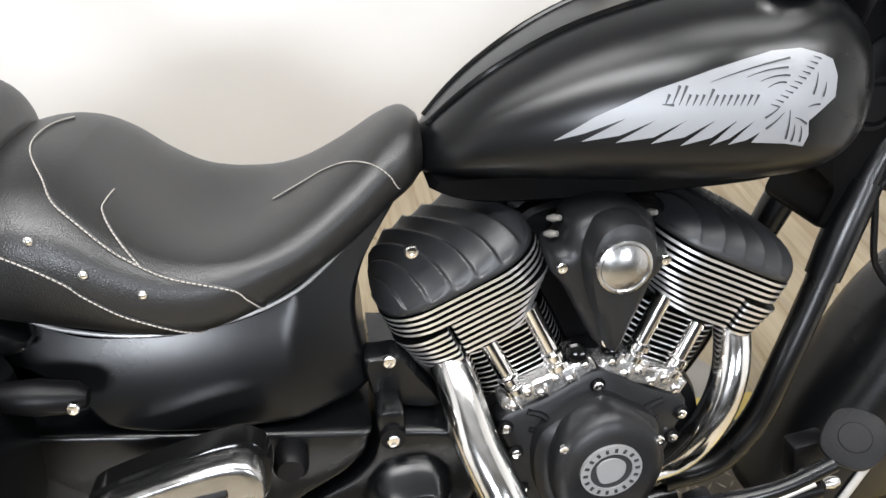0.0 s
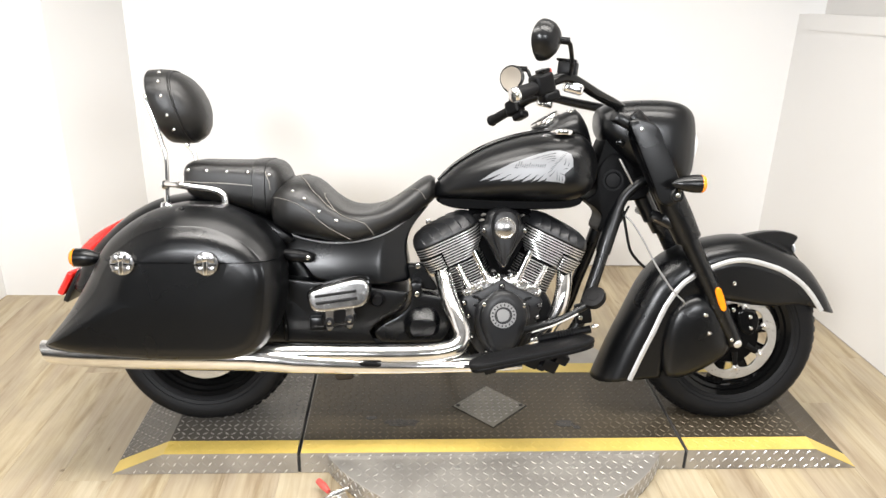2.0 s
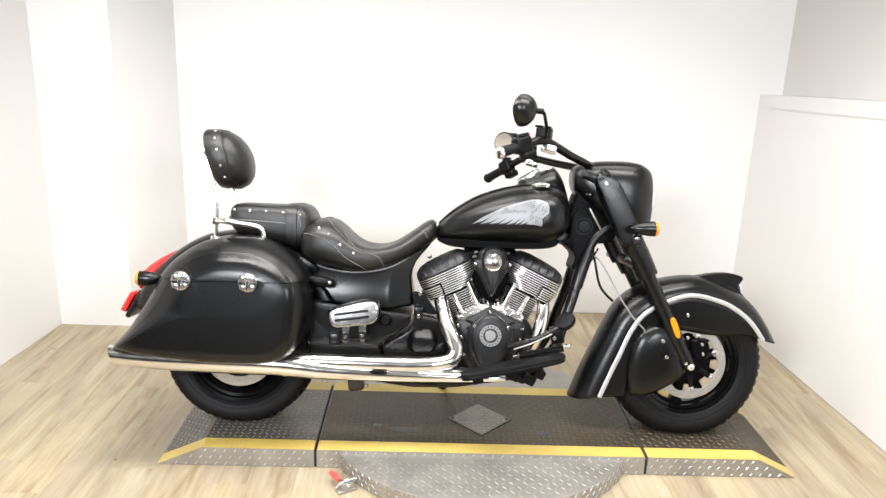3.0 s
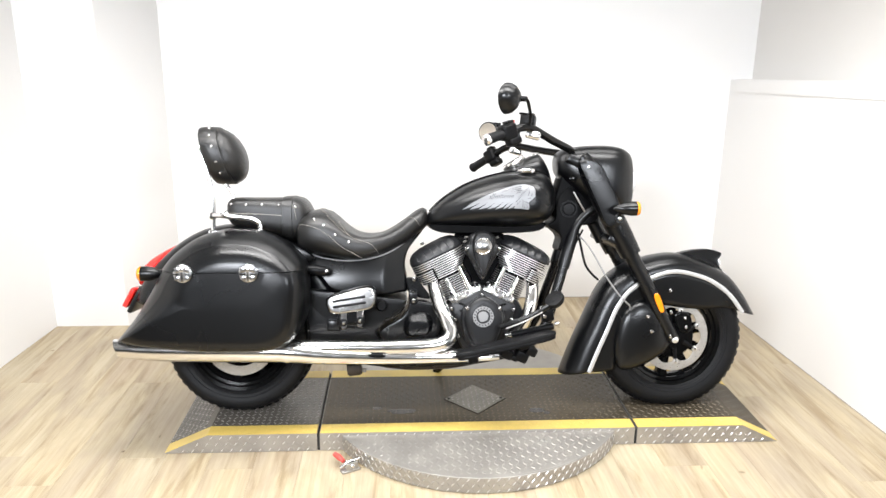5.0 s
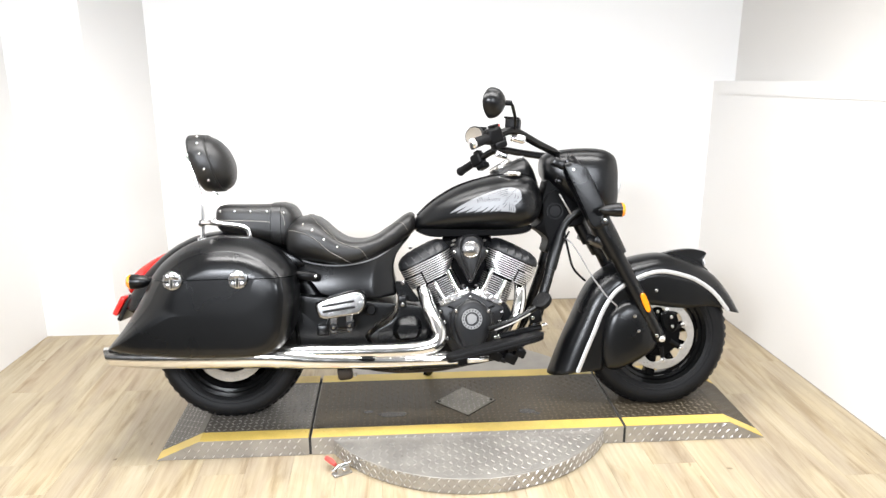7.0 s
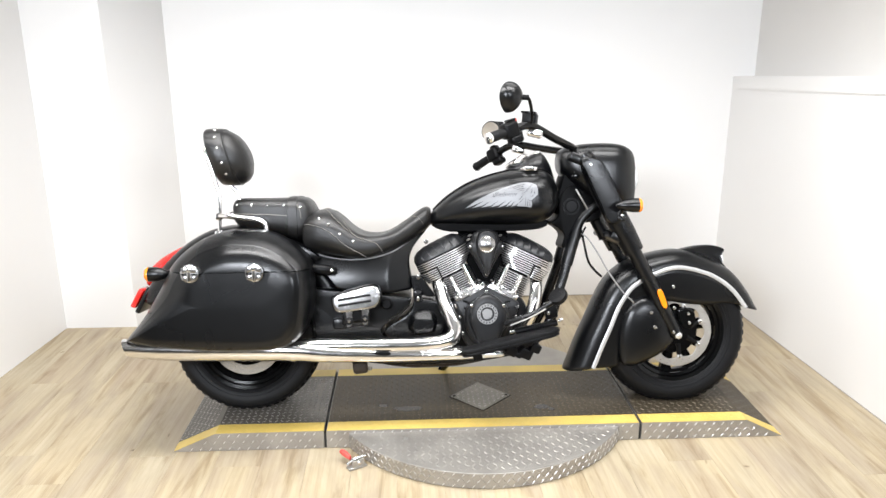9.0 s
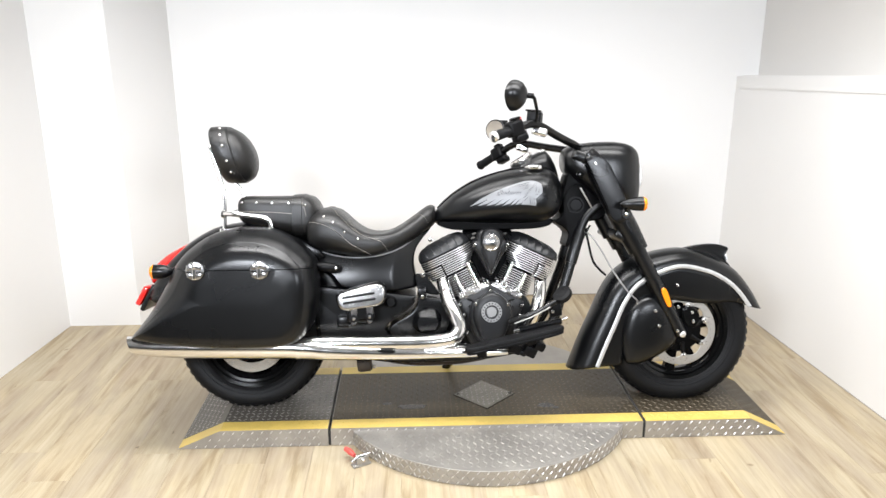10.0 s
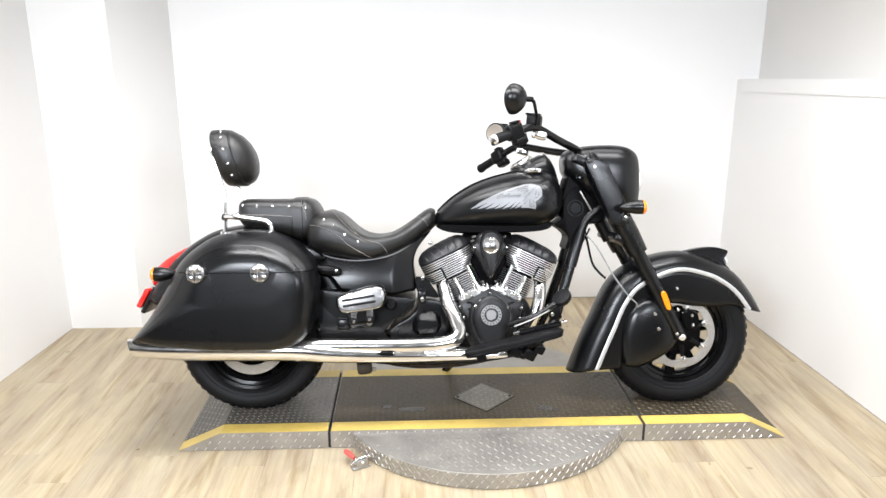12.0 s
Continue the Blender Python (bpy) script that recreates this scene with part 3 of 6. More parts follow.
# rim bars likewise: caught light is put into one lean's brighter metal
for turn, di, mat, name in ((50, 0.0, FIN_EDGE, "lit_relief"), (-50, 0.5, TREAD, "rim_relief")):
    spots = []
    for i in range(46):
        for j, z in enumerate((0.010, 0.033, 0.056)):
            w = radians(193 + 3.35 * (i + di + 0.5 * (j % 2)))
            n_ = np.array([math.cos(w), math.sin(w), 0])
            u_ = np.array([-math.sin(w), math.cos(w), 0])
            spots.append((np.array([DISC_C[0], DISC_C[1], z]) + n_ * DISC_R, u_, np.array([0, 0, 1.0]), n_, radians(turn)))
    v_, f_ = lozenges(spots, 0.0105, 0.0027, 0.0018)
    tagged(make(name, v_, f_, mat, disc), kind="stuff")
for i in range(5):
    turned("bolt", [(0.009, 0), (0.009, 0.002), (0.005, 0.003)], (-0.16 + 0.19 * i, -0.335 - 0.012 * (i % 2), DISC_H), (0, 0, 1), STEEL, disc, n=12)

clamp = empty("toggle_clamp")
tagged(clamp, "small steel toggle clamp with a red handle beside the turntable", "clamp")
rbox("base", (0.075, 0.03, 0.008), 0.002, STEEL, clamp, pose(-0.352, -0.428, 0.0045, 0, 0, 28))
rbox("bracket", (0.05, 0.006, 0.034), 0.002, CASTING, clamp, pose(-0.350, -0.418, 0.024, 0, 0, 28))
rbox("bracket", (0.05, 0.006, 0.030), 0.002, STEEL, clamp, pose(-0.345, -0.434, 0.022, 0, 0, 28))
tube("arm", [(-0.388, -0.432, 0.016), (-0.36, -0.424, 0.034), (-0.318, -0.404, 0.036)], 0.006, CASTING, clamp)
tube("handle", [(-0.378, -0.416, 0.034), (-0.396, -0.392, 0.036), (-0.415, -0.365, 0.034)], [0.008, 0.012, 0.010], RED_GRIP, clamp, "red vinyl grip")
turned("bolt", [(0.007, 0), (0.007, 0.006), (0.004, 0.008)], (-0.342, -0.438, 0.028), (0.3, -1, 0.2), CASTING, clamp, n=10)


# ---- the motorcycle, built upright: x ahead, -y its right side, z up from the deck; then leaned onto its stand ----
LEAN_DEG, SIDE = 11.5, -0.03
bike = empty("motorcycle", pose(0, SIDE, DECK + 0.003, -LEAN_DEG, 0, 0))
tagged(bike, "satin black cruiser motorcycle with saddlebags, studded leather backrest and chrome exhaust", "motorcycle")

BOLT = turned("bolt", [(0.0056, 0), (0.0056, 0.0028), (0.0046, 0.0040), (0.0022, 0.0043), (0.0018, 0.0030)], (0, 0, 0), (0, -1, 0), CHROME, bike, n=12)
bolt_first = [True]


def bolt(x, y, z, parent, s=1.0, name="bolt"):
    m = pose(x, y, z) @ Matrix.Diagonal((s, s, s, 1))
    if bolt_first[0]:
        bolt_first[0] = False
        BOLT.parent, BOLT.matrix_local = parent, m
        return BOLT
    return again(name, BOLT, parent, m)


# wheels
FW, RW = (1.008, -0.014, 0.291), (-0.824, -0.004, 0.296)


def on_deck(p):
    """Flattens the part of a loaded tyre that would sink into the deck, in the leaned frame of the motorcycle."""
    x, y, z = p
    low = (math.sin(radians(LEAN_DEG)) * y - 0.0012) / math.cos(radians(LEAN_DEG))
    return x, y, max(z, low)


def tyre(name, c, R, w, rim, parent_wheel):
    p = [(rim, -0.72 * w), (rim + 0.012, -0.86 * w), (rim + 0.05, -w), (rim + 0.075, -0.95 * w), (R - 0.012, -0.72 * w), (R - 0.001, -0.3 * w), (R, 0)]
    q = cr(p, 14)
    prof = [tuple(a) for a in q] + [(r, -y) for r, y in q[::-1][1:]] + [(rim - 0.004, 0.6 * w), (rim - 0.004, -0.6 * w)]
    t = wheel_ring("tyre", prof, c, RUBBER, parent_wheel, "black rubber tyre with a grooved tread", n=96, shape=on_deck)
    for r, lift in ((rim + 0.016, 0.0015), (rim + 0.030, 0.0012)):
        wheel_ring("sidewall_rib", [(r - 0.0012, -0.9 * w), (r, -w * (0.90 if r < rim + 0.02 else 0.96) - lift), (r + 0.0012, -0.9 * w)], c, RUBBER, t, n=96, shape=on_deck)
    v, f = [], []
    n = 54
    for i in range(n):
        for side in (-1, 1):
            for k, (ra, ya, rb, yb) in enumerate(((R + 0.0005, 0.08 * w, R - 0.004, 0.42 * w), (R - 0.004, 0.47 * w, R - 0.032, 0.88 * w))):
                w0 = 2 * math.pi * (i + 0.25 * (side > 0) + 0.3 * k) / n
                dw = 2 * math.pi / n * 0.58
                sk = 2 * math.pi / n * 0.35
                base = len(v)
                for lift in (-0.004, 0.004):
                    for ang, r, y in ((w0, ra, ya), (w0 + dw, ra, ya), (w0 + dw + sk, rb, yb), (w0 + sk, rb, yb)):
                        rr_ = r + lift
                        v.append(on_deck((c[0] + rr_ * math.cos(ang), c[1] + side * (y + (lift * 0.7 if k else 0)), c[2] + rr_ * math.sin(ang))))
                f += [tuple(base + j for j in q) for q in ((0, 1, 2, 3), (4, 5, 6, 7), (0, 1, 5, 4), (1, 2, 6, 5), (2, 3, 7, 6), (3, 0, 4, 7))]
    tagged(make("tread_relief", v, f, RUBBER, t), kind="stuff")
    return t


def wheel(name, c, R, w, rim, spokes, label):
    hub = turned(name, [(0.03, -0.085), (0.045, -0.08), (0.05, -0.05), (0.04, 0), (0.05, 0.05), (0.045, 0.08), (0.03, 0.085)], c, (0, 1, 0), GLOSS, bike, label, n=28)
    tyre(name, c, R, w, rim, hub)
    k = 0.74 * w
    wheel_ring("rim", [(rim + 0.006, -k - 0.004), (rim + 0.008, -k), (rim - 0.002, -k + 0.006), (rim - 0.02, -k + 0.02), (rim - 0.028, 0), (rim - 0.02, k - 0.02),
                       (rim - 0.002, k - 0.006), (rim + 0.008, k), (rim + 0.006, k + 0.004), (rim - 0.008, k), (rim - 0.034, k - 0.022), (rim - 0.040, 0), (rim - 0.038, -k + 0.034), (rim - 0.029, -k + 0.028), (rim - 0.026, -k + 0.013), (rim - 0.014, -k + 0.010), (rim - 0.010, -k)],
               c, GLOSS, hub, "gloss black cast rim", n=96)
    for i in range(spokes):
        a = 2 * math.pi * (i + 0.3) / spokes
        d = np.array([math.cos(a), 0, math.sin(a)])
        s = np.array([-math.sin(a), 0, math.cos(a)])
        cc = np.array(c)
        ring_ = []
        for t_, hw, hy in ((0.035, 0.026, 0.035), (0.09, 0.023, 0.028), (rim - 0.05, 0.021, 0.026), (rim - 0.026, 0.028, 0.030)):
            p = cc + d * t_
            ring_.append([p + s * hw * cx + np.array([0, hy * cy, 0]) for cx, cy in ((-1, -0.6), (-0.6, -1), (0.6, -1), (1, -0.6), (1, 0.6), (0.6, 1), (-0.6, 1), (-1, 0.6))])
        v, f = rings(ring_)
        make("spoke", v, f, GLOSS, hub)
    return hub


def brake_disc(c, y, r0, r1, parent):
    """A drilled disc with a scalloped inner edge, bolted to a black carrier."""
    n, nr = 336, 13
    v, f = [], []
    for j in range(nr):
        for i in range(n):
            a = 2 * math.pi * i / n
            inner = r0 + 0.006 * math.cos(7 * (a - 0.4 * 2 * math.pi / 7)) * -1
            r = inner + (r1 - inner) * j / (nr - 1)
            v.append((c[0] + r * math.cos(a), y, c[2] + r * math.sin(a)))
    for j in range(nr - 1):
        for i in range(n):
            if (j == 4 and i % 12 < 2) or (j == 7 and (i + 4) % 12 < 2) or (j == 10 and (i + 8) % 12 < 2):
                continue
            f.append((j * n + i, j * n + (i + 1) % n, (j + 1) * n + (i + 1) % n, (j + 1) * n + i))
    ob = make("brake_disc", v, f, STEEL, parent, "drilled steel brake disc", 20)
    md = ob.modifiers.new("thickness", "SOLIDIFY")
    md.thickness, md.offset = 0.005, 0
    for i in range(7):
        a = 2 * math.pi * (i + 0.4) / 7
        px_, pz_ = c[0] + (r0 - 0.003) * math.cos(a), c[2] + (r0 - 0.003) * math.sin(a)
        turned("disc_tab", [(0.0135, -0.004), (0.0135, 0.003), (0.012, 0.004)], (px_, y, pz_), (0, -1, 0), STEEL, ob, n=18)
        bolt(px_, y - 0.004, pz_, ob, 1.1)
    turned("carrier", [(0.02, -0.010), (0.052, -0.008), (0.058, 0.010), (r0 - 0.022, 0.014), (r0 - 0.020, 0.020), (0.02, 0.022)], (c[0], y, c[2]), (0, 1, 0), FRAME, ob, n=40)
    for i in range(7):
        a = 2 * math.pi * (i + 0.4) / 7
        d = np.array([math.cos(a), 0, math.sin(a)])
        tube("carrier_arm", [tuple(np.array([c[0], y, c[2]]) + d * q) for q in (0.04, 0.08, r0 - 0.004)], [0.014, 0.009, 0.0085], ENGINE, ob, n=10, seg=4, smooth=False, flat=0.5)
    return ob


fwheel = wheel("front_wheel", FW, 0.315, 0.073, 0.212, 10, "black cast front wheel")
brake_disc((FW[0], FW[1], FW[2] + 0.005), -0.094, 0.117, 0.151, fwheel)
rwheel = wheel("rear_wheel", RW, 0.309, 0.090, 0.212, 10, "black cast rear wheel")
turned("drive_pulley", [(0.19, 0.045), (0.195, 0.05), (0.195, 0.075), (0.03, 0.08)], RW, (0, 1, 0), GLOSS, rwheel, "black belt drive pulley", n=48)
wheel_ring("brake_disc", [(0.11, -0.075), (0.15, -0.075), (0.15, -0.070), (0.11, -0.070)], RW, CASTING, rwheel, "steel brake disc", n=64)

# front fender
FC = [(0.534, 0.122), (0.58, 0.24), (0.626, 0.343), (0.713, 0.517), (0.826, 0.603), (1.002, 0.645), (1.128, 0.624), (1.257, 0.559), (1.335, 0.470), (1.389, 0.375)]
FS = [(0.643, 0.144), (0.68, 0.235), (0.715, 0.315), (0.763, 0.425), (0.834, 0.510), (0.985, 0.572), (1.118, 0.551), (1.200, 0.510), (1.255, 0.462), (1.305, 0.395)]
FI = [(0.753, 0.150), (0.765, 0.220), (0.785, 0.300), (0.815, 0.370), (0.86, 0.42), (0.95, 0.43), (1.06, 0.415), (1.146, 0.411), (1.22, 0.418), (1.295, 0.402)]
fc, fs, fi = [cr(q, 61, even=False) for q in (FC, FS, FI)]
FH = 0.105
rr = []
for c_, s_ in zip(fc, fs):
    row = []
    for a in np.linspace(-math.pi / 2, math.pi / 2, 25):
        k = max(0.0, math.cos(a)) ** 0.85
        q = s_ + (c_ - s_) * k
        row.append((q[0], FH * math.copysign(abs(math.sin(a)) ** 0.9, math.sin(a)), q[1]))
    rr.append(row)
v, f = rings(rr, caps=False, loop=False)
ffender = make("front_fender", v, f, PAINT, bike, "deeply valanced satin black front fender")
md = ffender.modifiers.new("thickness", "SOLIDIFY")
md.thickness, md.offset = 0.004, -1
for side in (-1, 1):
    rows_ = []
    for s_, i_ in zip(fs, fi):
        rows_.append([(s_[0] + (i_[0] - s_[0]) * k, side * (FH + 0.001 - 0.006 * k * k), s_[1] + (i_[1] - s_[1]) * k) for k in np.linspace(0, 1, 7)])
    v, f = rings(rows_, caps=False, loop=False)
    sk = make("valance", v, f, PAINT, ffender)
    md = sk.modifiers.new("thickness", "SOLIDIFY")
    md.thickness, md.offset = 0.004, 0
    tube("trim_strip", [(x, side * (FH + 0.003), z) for x, z in FS], 0.0092, TRIM, ffender, "bright silver fender stripe", n=10, seg=70, flat=0.45)
HUBC = [(0.860, 0.450), (0.805, 0.421), (0.775, 0.378), (0.756, 0.308), (0.752, 0.237), (0.765, 0.168), (0.795, 0.155), (0.829, 0.157), (0.879, 0.176), (0.928, 0.203), (0.975, 0.238), (0.992, 0.285), (0.985, 0.36), (0.935, 0.435)]
puffy("brake_cover", HUBC, [(-0.100, 0.0), (-0.112, 0.0), (-0.121, 0.006), (-0.130, 0.020), (-0.137, 0.045), (-0.140, 0.085)], PAINT, ffender, "rounded satin black shield over the front brake")
for x, y, z in ((0.883, -0.138, 0.388), (0.900, -0.138, 0.324), (0.985, -0.112, 0.492), (0.99, -0.112, 0.40)):
    bolt(x, y, z, ffender, 1.35)
ORN = [(1.055, 0.641), (1.080, 0.651), (1.131, 0.659), (1.184, 0.660), (1.225, 0.652), (1.246, 0.640), (1.236, 0.618), (1.228, 0.598), (1.240, 0.578), (1.256, 0.560), (1.225, 0.574), (1.192, 0.590), (1.13, 0.618)]
ornament = puffy("fender_ornament", ORN, [(-0.019, 0.012), (-0.020, 0.005), (-0.017, 0.001), (-0.010, 0.0), (0.010, 0.0), (0.017, 0.001), (0.020, 0.005), (0.019, 0.012)], PAINT, ffender, "black streamlined marker light on the fender", n=90)
turned("lens", [(0.024, 0), (0.022, 0.006), (0.012, 0.012)], (1.232, 0, 0.602), (0.9, 0, 0.3), CLEAR, ornament, "clear marker lens", n=20)

# fork
fx = lambda z: 0.621 + 0.522 * (1.009 - z)
for side in (-1, 1):
    y = 0.125 * side
    leg = tube("fork_leg", [(fx(0.70), y, 0.70), (fx(0.5), y, 0.5), (fx(0.33), y, 0.33), (fx(0.283), y, 0.283)], [0.0305, 0.0305, 0.029, 0.025], PAINT, bike, "satin black fork leg", n=20, seg=14)
    tube("fork_cover", [(fx(1.055) - 0.004, y, 1.055), (fx(1.04), y, 1.04), (fx(0.9), y, 0.9), (fx(0.71), y, 0.71), (fx(0.655), y, 0.655), (fx(0.648), y, 0.648)], [0.03, 0.046, 0.048, 0.047, 0.047, 0.043], PAINT, leg, "thick satin black upper fork shroud", n=28, seg=24)
    if side < 0:
        pl = [(0.575, 1.035), (0.655, 1.028), (0.70, 0.955), (0.748, 0.852), (0.765, 0.795), (0.735, 0.765), (0.69, 0.775), (0.66, 0.84), (0.61, 0.945)]
        puffy("shroud_plate", pl, [(-0.155, 0.0), (-0.168, 0.001), (-0.173, 0.006), (-0.174, 0.018)], PAINT, leg, n=60)
        bolt(0.613, -0.174, 1.010, leg, 1.3)
        turned("boss", [(0.022, 0), (0.022, 0.012), (0.018, 0.016)], (0.743, -0.165, 0.800), (0, -1, 0), PAINT, leg, n=24)
        bolt(0.743, -0.181, 0.800, leg, 1.5)
        rp = [(0.905, 0.485), (0.918, 0.487), (0.930, 0.465), (0.944, 0.425), (0.943, 0.408), (0.930, 0.408), (0.917, 0.432), (0.903, 0.470)]
        puffy("reflector", rp, [(-0.150, 0), (-0.157, 0.0), (-0.160, 0.003)], AMBER, leg, "amber side reflector", n=40)
        turned("axle_nut", [(0.014, 0), (0.014, 0.018), (0.009, 0.021)], (0.999, -0.13, 0.288), (0, -1, 0), FIN_EDGE, leg, "bright axle nut", n=24)
        bolt(0.975, -0.15, 0.303, leg, 1.2)
        tube("signal_arm", [(0.745, -0.17, 0.80), (0.738, -0.20, 0.83), (0.738, -0.225, 0.843)], 0.009, PAINT, leg)
        sg = turned("turn_signal", [(0.004, -0.07), (0.015, -0.055), (0.024, -0.03), (0.029, 0.0), (0.029, 0.022)], (0.770, -0.235, 0.843), (1, 0, 0), PAINT, leg, "black bullet turn signal", n=28)
        turned("lens", [(0.0285, 0.022), (0.029, 0.027), (0.024, 0.035), (0.008, 0.04)], (0.770, -0.235, 0.843), (1, 0, 0), AMBER, sg, "amber signal lens", n=28)
for z, w in ((1.03, 0.05), (0.70, 0.045)):
    rbox("yoke", (0.10, 0.30, 0.035), 0.01, PAINT, bike, pose(fx(z) - 0.03, 0, z, 0, 27, 0))
tube("steering_stem", [(fx(1.03) - 0.06, 0, 1.03), (fx(0.7) - 0.06, 0, 0.70)], 0.03, PAINT, bike, n=20)
tube("brake_line", [(0.60, -0.09, 0.72), (0.618, -0.12, 0.70), (0.655, -0.135, 0.64), (0.70, -0.14, 0.56), (0.76, -0.15, 0.475), (0.80, -0.148, 0.437), (0.806, -0.13, 0.42)], 0.0031, CABLE, bike, "grey braided brake line", n=8, seg=40)
tube("wiring", [(0.60, -0.04, 0.76), (0.615, -0.05, 0.68), (0.635, -0.05, 0.60), (0.665, -0.04, 0.56), (0.70, -0.02, 0.53)], 0.005, RUBBER, bike, n=8, seg=30)
tube("wiring", [(0.62, -0.06, 0.75), (0.585, -0.07, 0.69), (0.555, -0.07, 0.66), (0.53, -0.06, 0.64)], 0.004, RUBBER, bike, n=8, seg=30)
caliper = puffy("brake_caliper", [(1.01, 0.39), (1.045, 0.40), (1.075, 0.385), (1.085, 0.34), (1.06, 0.31), (1.02, 0.33)], [(-0.115, 0.006), (-0.11, 0), (-0.07, 0), (-0.065, 0.006)], GLOSS, bike, n=40)
bolt(1.05, -0.116, 0.375, caliper, 1.2)
bolt(1.055, -0.116, 0.335, caliper, 1.2)

# headlamp nacelle
nac = Body([(0.508, 1.01, 1.055, 0.05, 2.2), (0.518, 0.975, 1.078, 0.078, 2.4), (0.565, 0.93, 1.097, 0.105, 2.7), (0.64, 0.875, 1.106, 0.122, 3.0), (0.72, 0.838, 1.107, 0.126, 3.1), (0.77, 0.828, 1.101, 0.120, 3.1),
            (0.797, 0.827, 1.092, 0.106, 3.0), (0.818, 0.832, 1.080, 0.086, 2.9), (0.830, 0.842, 1.066, 0.070, 2.8), (0.836, 0.855, 1.050, 0.055, 2.6)])
v, f = nac.skin(56, 48)
nacelle = make("headlamp_nacelle", v, f, PAINT, bike, "large satin black headlamp nacelle")
turned("headlamp", [(0.078, 0.0), (0.076, 0.014), (0.064, 0.033), (0.04, 0.046), (0.01, 0.050)], (0.806, 0, 0.950), (1, 0, -0.1), CLEAR, nacelle, "round headlamp glass", n=40)
rbox("ignition_cover", (0.03, 0.008, 0.022), 0.003, GLOSS, nacelle, pose(0.565, -0.108, 0.965, 0, 30, 0))

# handlebar and controls
bar_right = [(0.565, -0.06, 1.075), (0.55, -0.10, 1.085), (0.46, -0.185, 1.117), (0.37, -0.265, 1.154), (0.327, -0.300, 1.160), (0.272, -0.330, 1.142), (0.180, -0.375, 1.108)]
bar_left = [(0.565, 0.06, 1.075), (0.55, 0.10, 1.080), (0.47, 0.20, 1.100), (0.39, 0.29, 1.122), (0.345, 0.345, 1.118), (0.295, 0.405, 1.088), (0.213, 0.500, 1.034)]
for side in (-1, 1):
    P = bar_right if side < 0 else bar_left
    bar = tube("handlebar", P, 0.0165, GLOSS, bike, "gloss black tubular handlebar", n=16, seg=44)
    a, b = np.array(P[-2]), np.array(P[-1])
    d = (b - a) / np.linalg.norm(b - a)
    grip = tube("grip", [tuple(a + d * 0.005), tuple((a + b) / 2), tuple(b)], [0.0205, 0.019, 0.0205], RUBBER, bar, "black rubber grip", n=20, seg=10, smooth=False)
    turned("grip_cap", [(0.0205, 0), (0.0225, 0.003), (0.0225, 0.014), (0.019, 0.02), (0.006, 0.022)], tuple(b), tuple(d), CHROME if side < 0 else RUBBER, grip, n=24)
    c0 = a + d * 0.022 + np.array([0.004, -side * 0.006, 0.004])
    rot = Matrix.Translation(Vector(c0)) @ Vector(d).to_track_quat("X", "Z").to_matrix().to_4x4()
    rbox("switch_housing", (0.066, 0.052, 0.062), 0.012, ENGINE, bar, rot, "black switch housing", seg=3)
    rbox("housing_base", (0.058, 0.046, 0.030), 0.010, ENGINE, bar, rot @ pose(-0.012, -side * 0.004, -0.040), seg=3)
    rbox("housing_cap", (0.030, 0.040, 0.012), 0.004, GLOSS, bar, rot @ pose(-0.012, 0.0, 0.035))
    rbox("switch_button", (0.014, 0.012, 0.012), 0.003, RED_GRIP if side < 0 else GLOSS, bar, rot @ pose(-0.026, 0.012, 0.032))
    rbox("switch_button", (0.016, 0.01, 0.01), 0.003, GLOSS, bar, rot @ pose(0.012, -0.028, 0.008))
    rbox("switch_button", (0.012, 0.01, 0.014), 0.003, GLOSS, bar, rot @ pose(-0.012, -0.028, -0.006))
    c1 = np.array(P[3]) + np.array([0.0, 0.0, 0.012])
    rbox("reservoir", (0.058, 0.05, 0.045), 0.006, ENGINE, bar, pose(c1[0] - 0.022, c1[1] - side * 0.008, c1[2] + 0.022, 0, 6, side * 20), "square black fluid reservoir", seg=2)
    rbox("reservoir_lid", (0.06, 0.052, 0.008), 0.002, GLOSS, bar, pose(c1[0] - 0.0245, c1[1] - side * 0.008, c1[2] + 0.0475, 0, 6, side * 20))
    rbox("lever_clamp", (0.062, 0.032, 0.034), 0.010, CHROME, bar, pose(c1[0] - 0.006, c1[1] + side * 0.004, c1[2] - 0.034, 0, 14, 0), "bright lever mount", seg=3)
    dm = 0.0 if side < 0 else -0.03
    ms = np.array([0.345, side * 0.300, 1.165 + dm])
    mt = np.array([0.318, side * 0.372, 1.258 + dm])
    tube("mirror_stalk", [tuple(ms), tuple(ms + [0.003, side * 0.012, 0.030]), tuple(mt + [0.016, side * -0.012, -0.028]), tuple(mt + [0.004, 0, -0.003]), tuple(mt + [-0.030, side * 0.004, 0.002])], 0.0068, GLOSS, bar, n=12, seg=34)
    tube("stalk_clamp", [tuple(mt + [0.006, 0, 0.0]), tuple(mt + [-0.034, side * 0.004, 0.002])], 0.0105, ENGINE, bar, n=14, seg=3, smooth=False)
    # a teardrop housing: wide at the top, narrowing downwards
    ax = np.array([0.72, side * 0.68, -0.16]) if side < 0 else np.array([0.60, 0.78, -0.06])
    ax /= np.linalg.norm(ax)
    ah = np.cross([0, 0, 1.0], ax)
    ah /= np.linalg.norm(ah)
    av = np.cross(ax, ah)
    mc_ = mt + (np.array([-0.066, side * 0.012, 0.0]) if side < 0 else np.array([-0.050, 0.012, -0.038]))
    ms_ = 0.88 if side > 0 else 0.97

    def drop(r_, h_):
        out_ = []
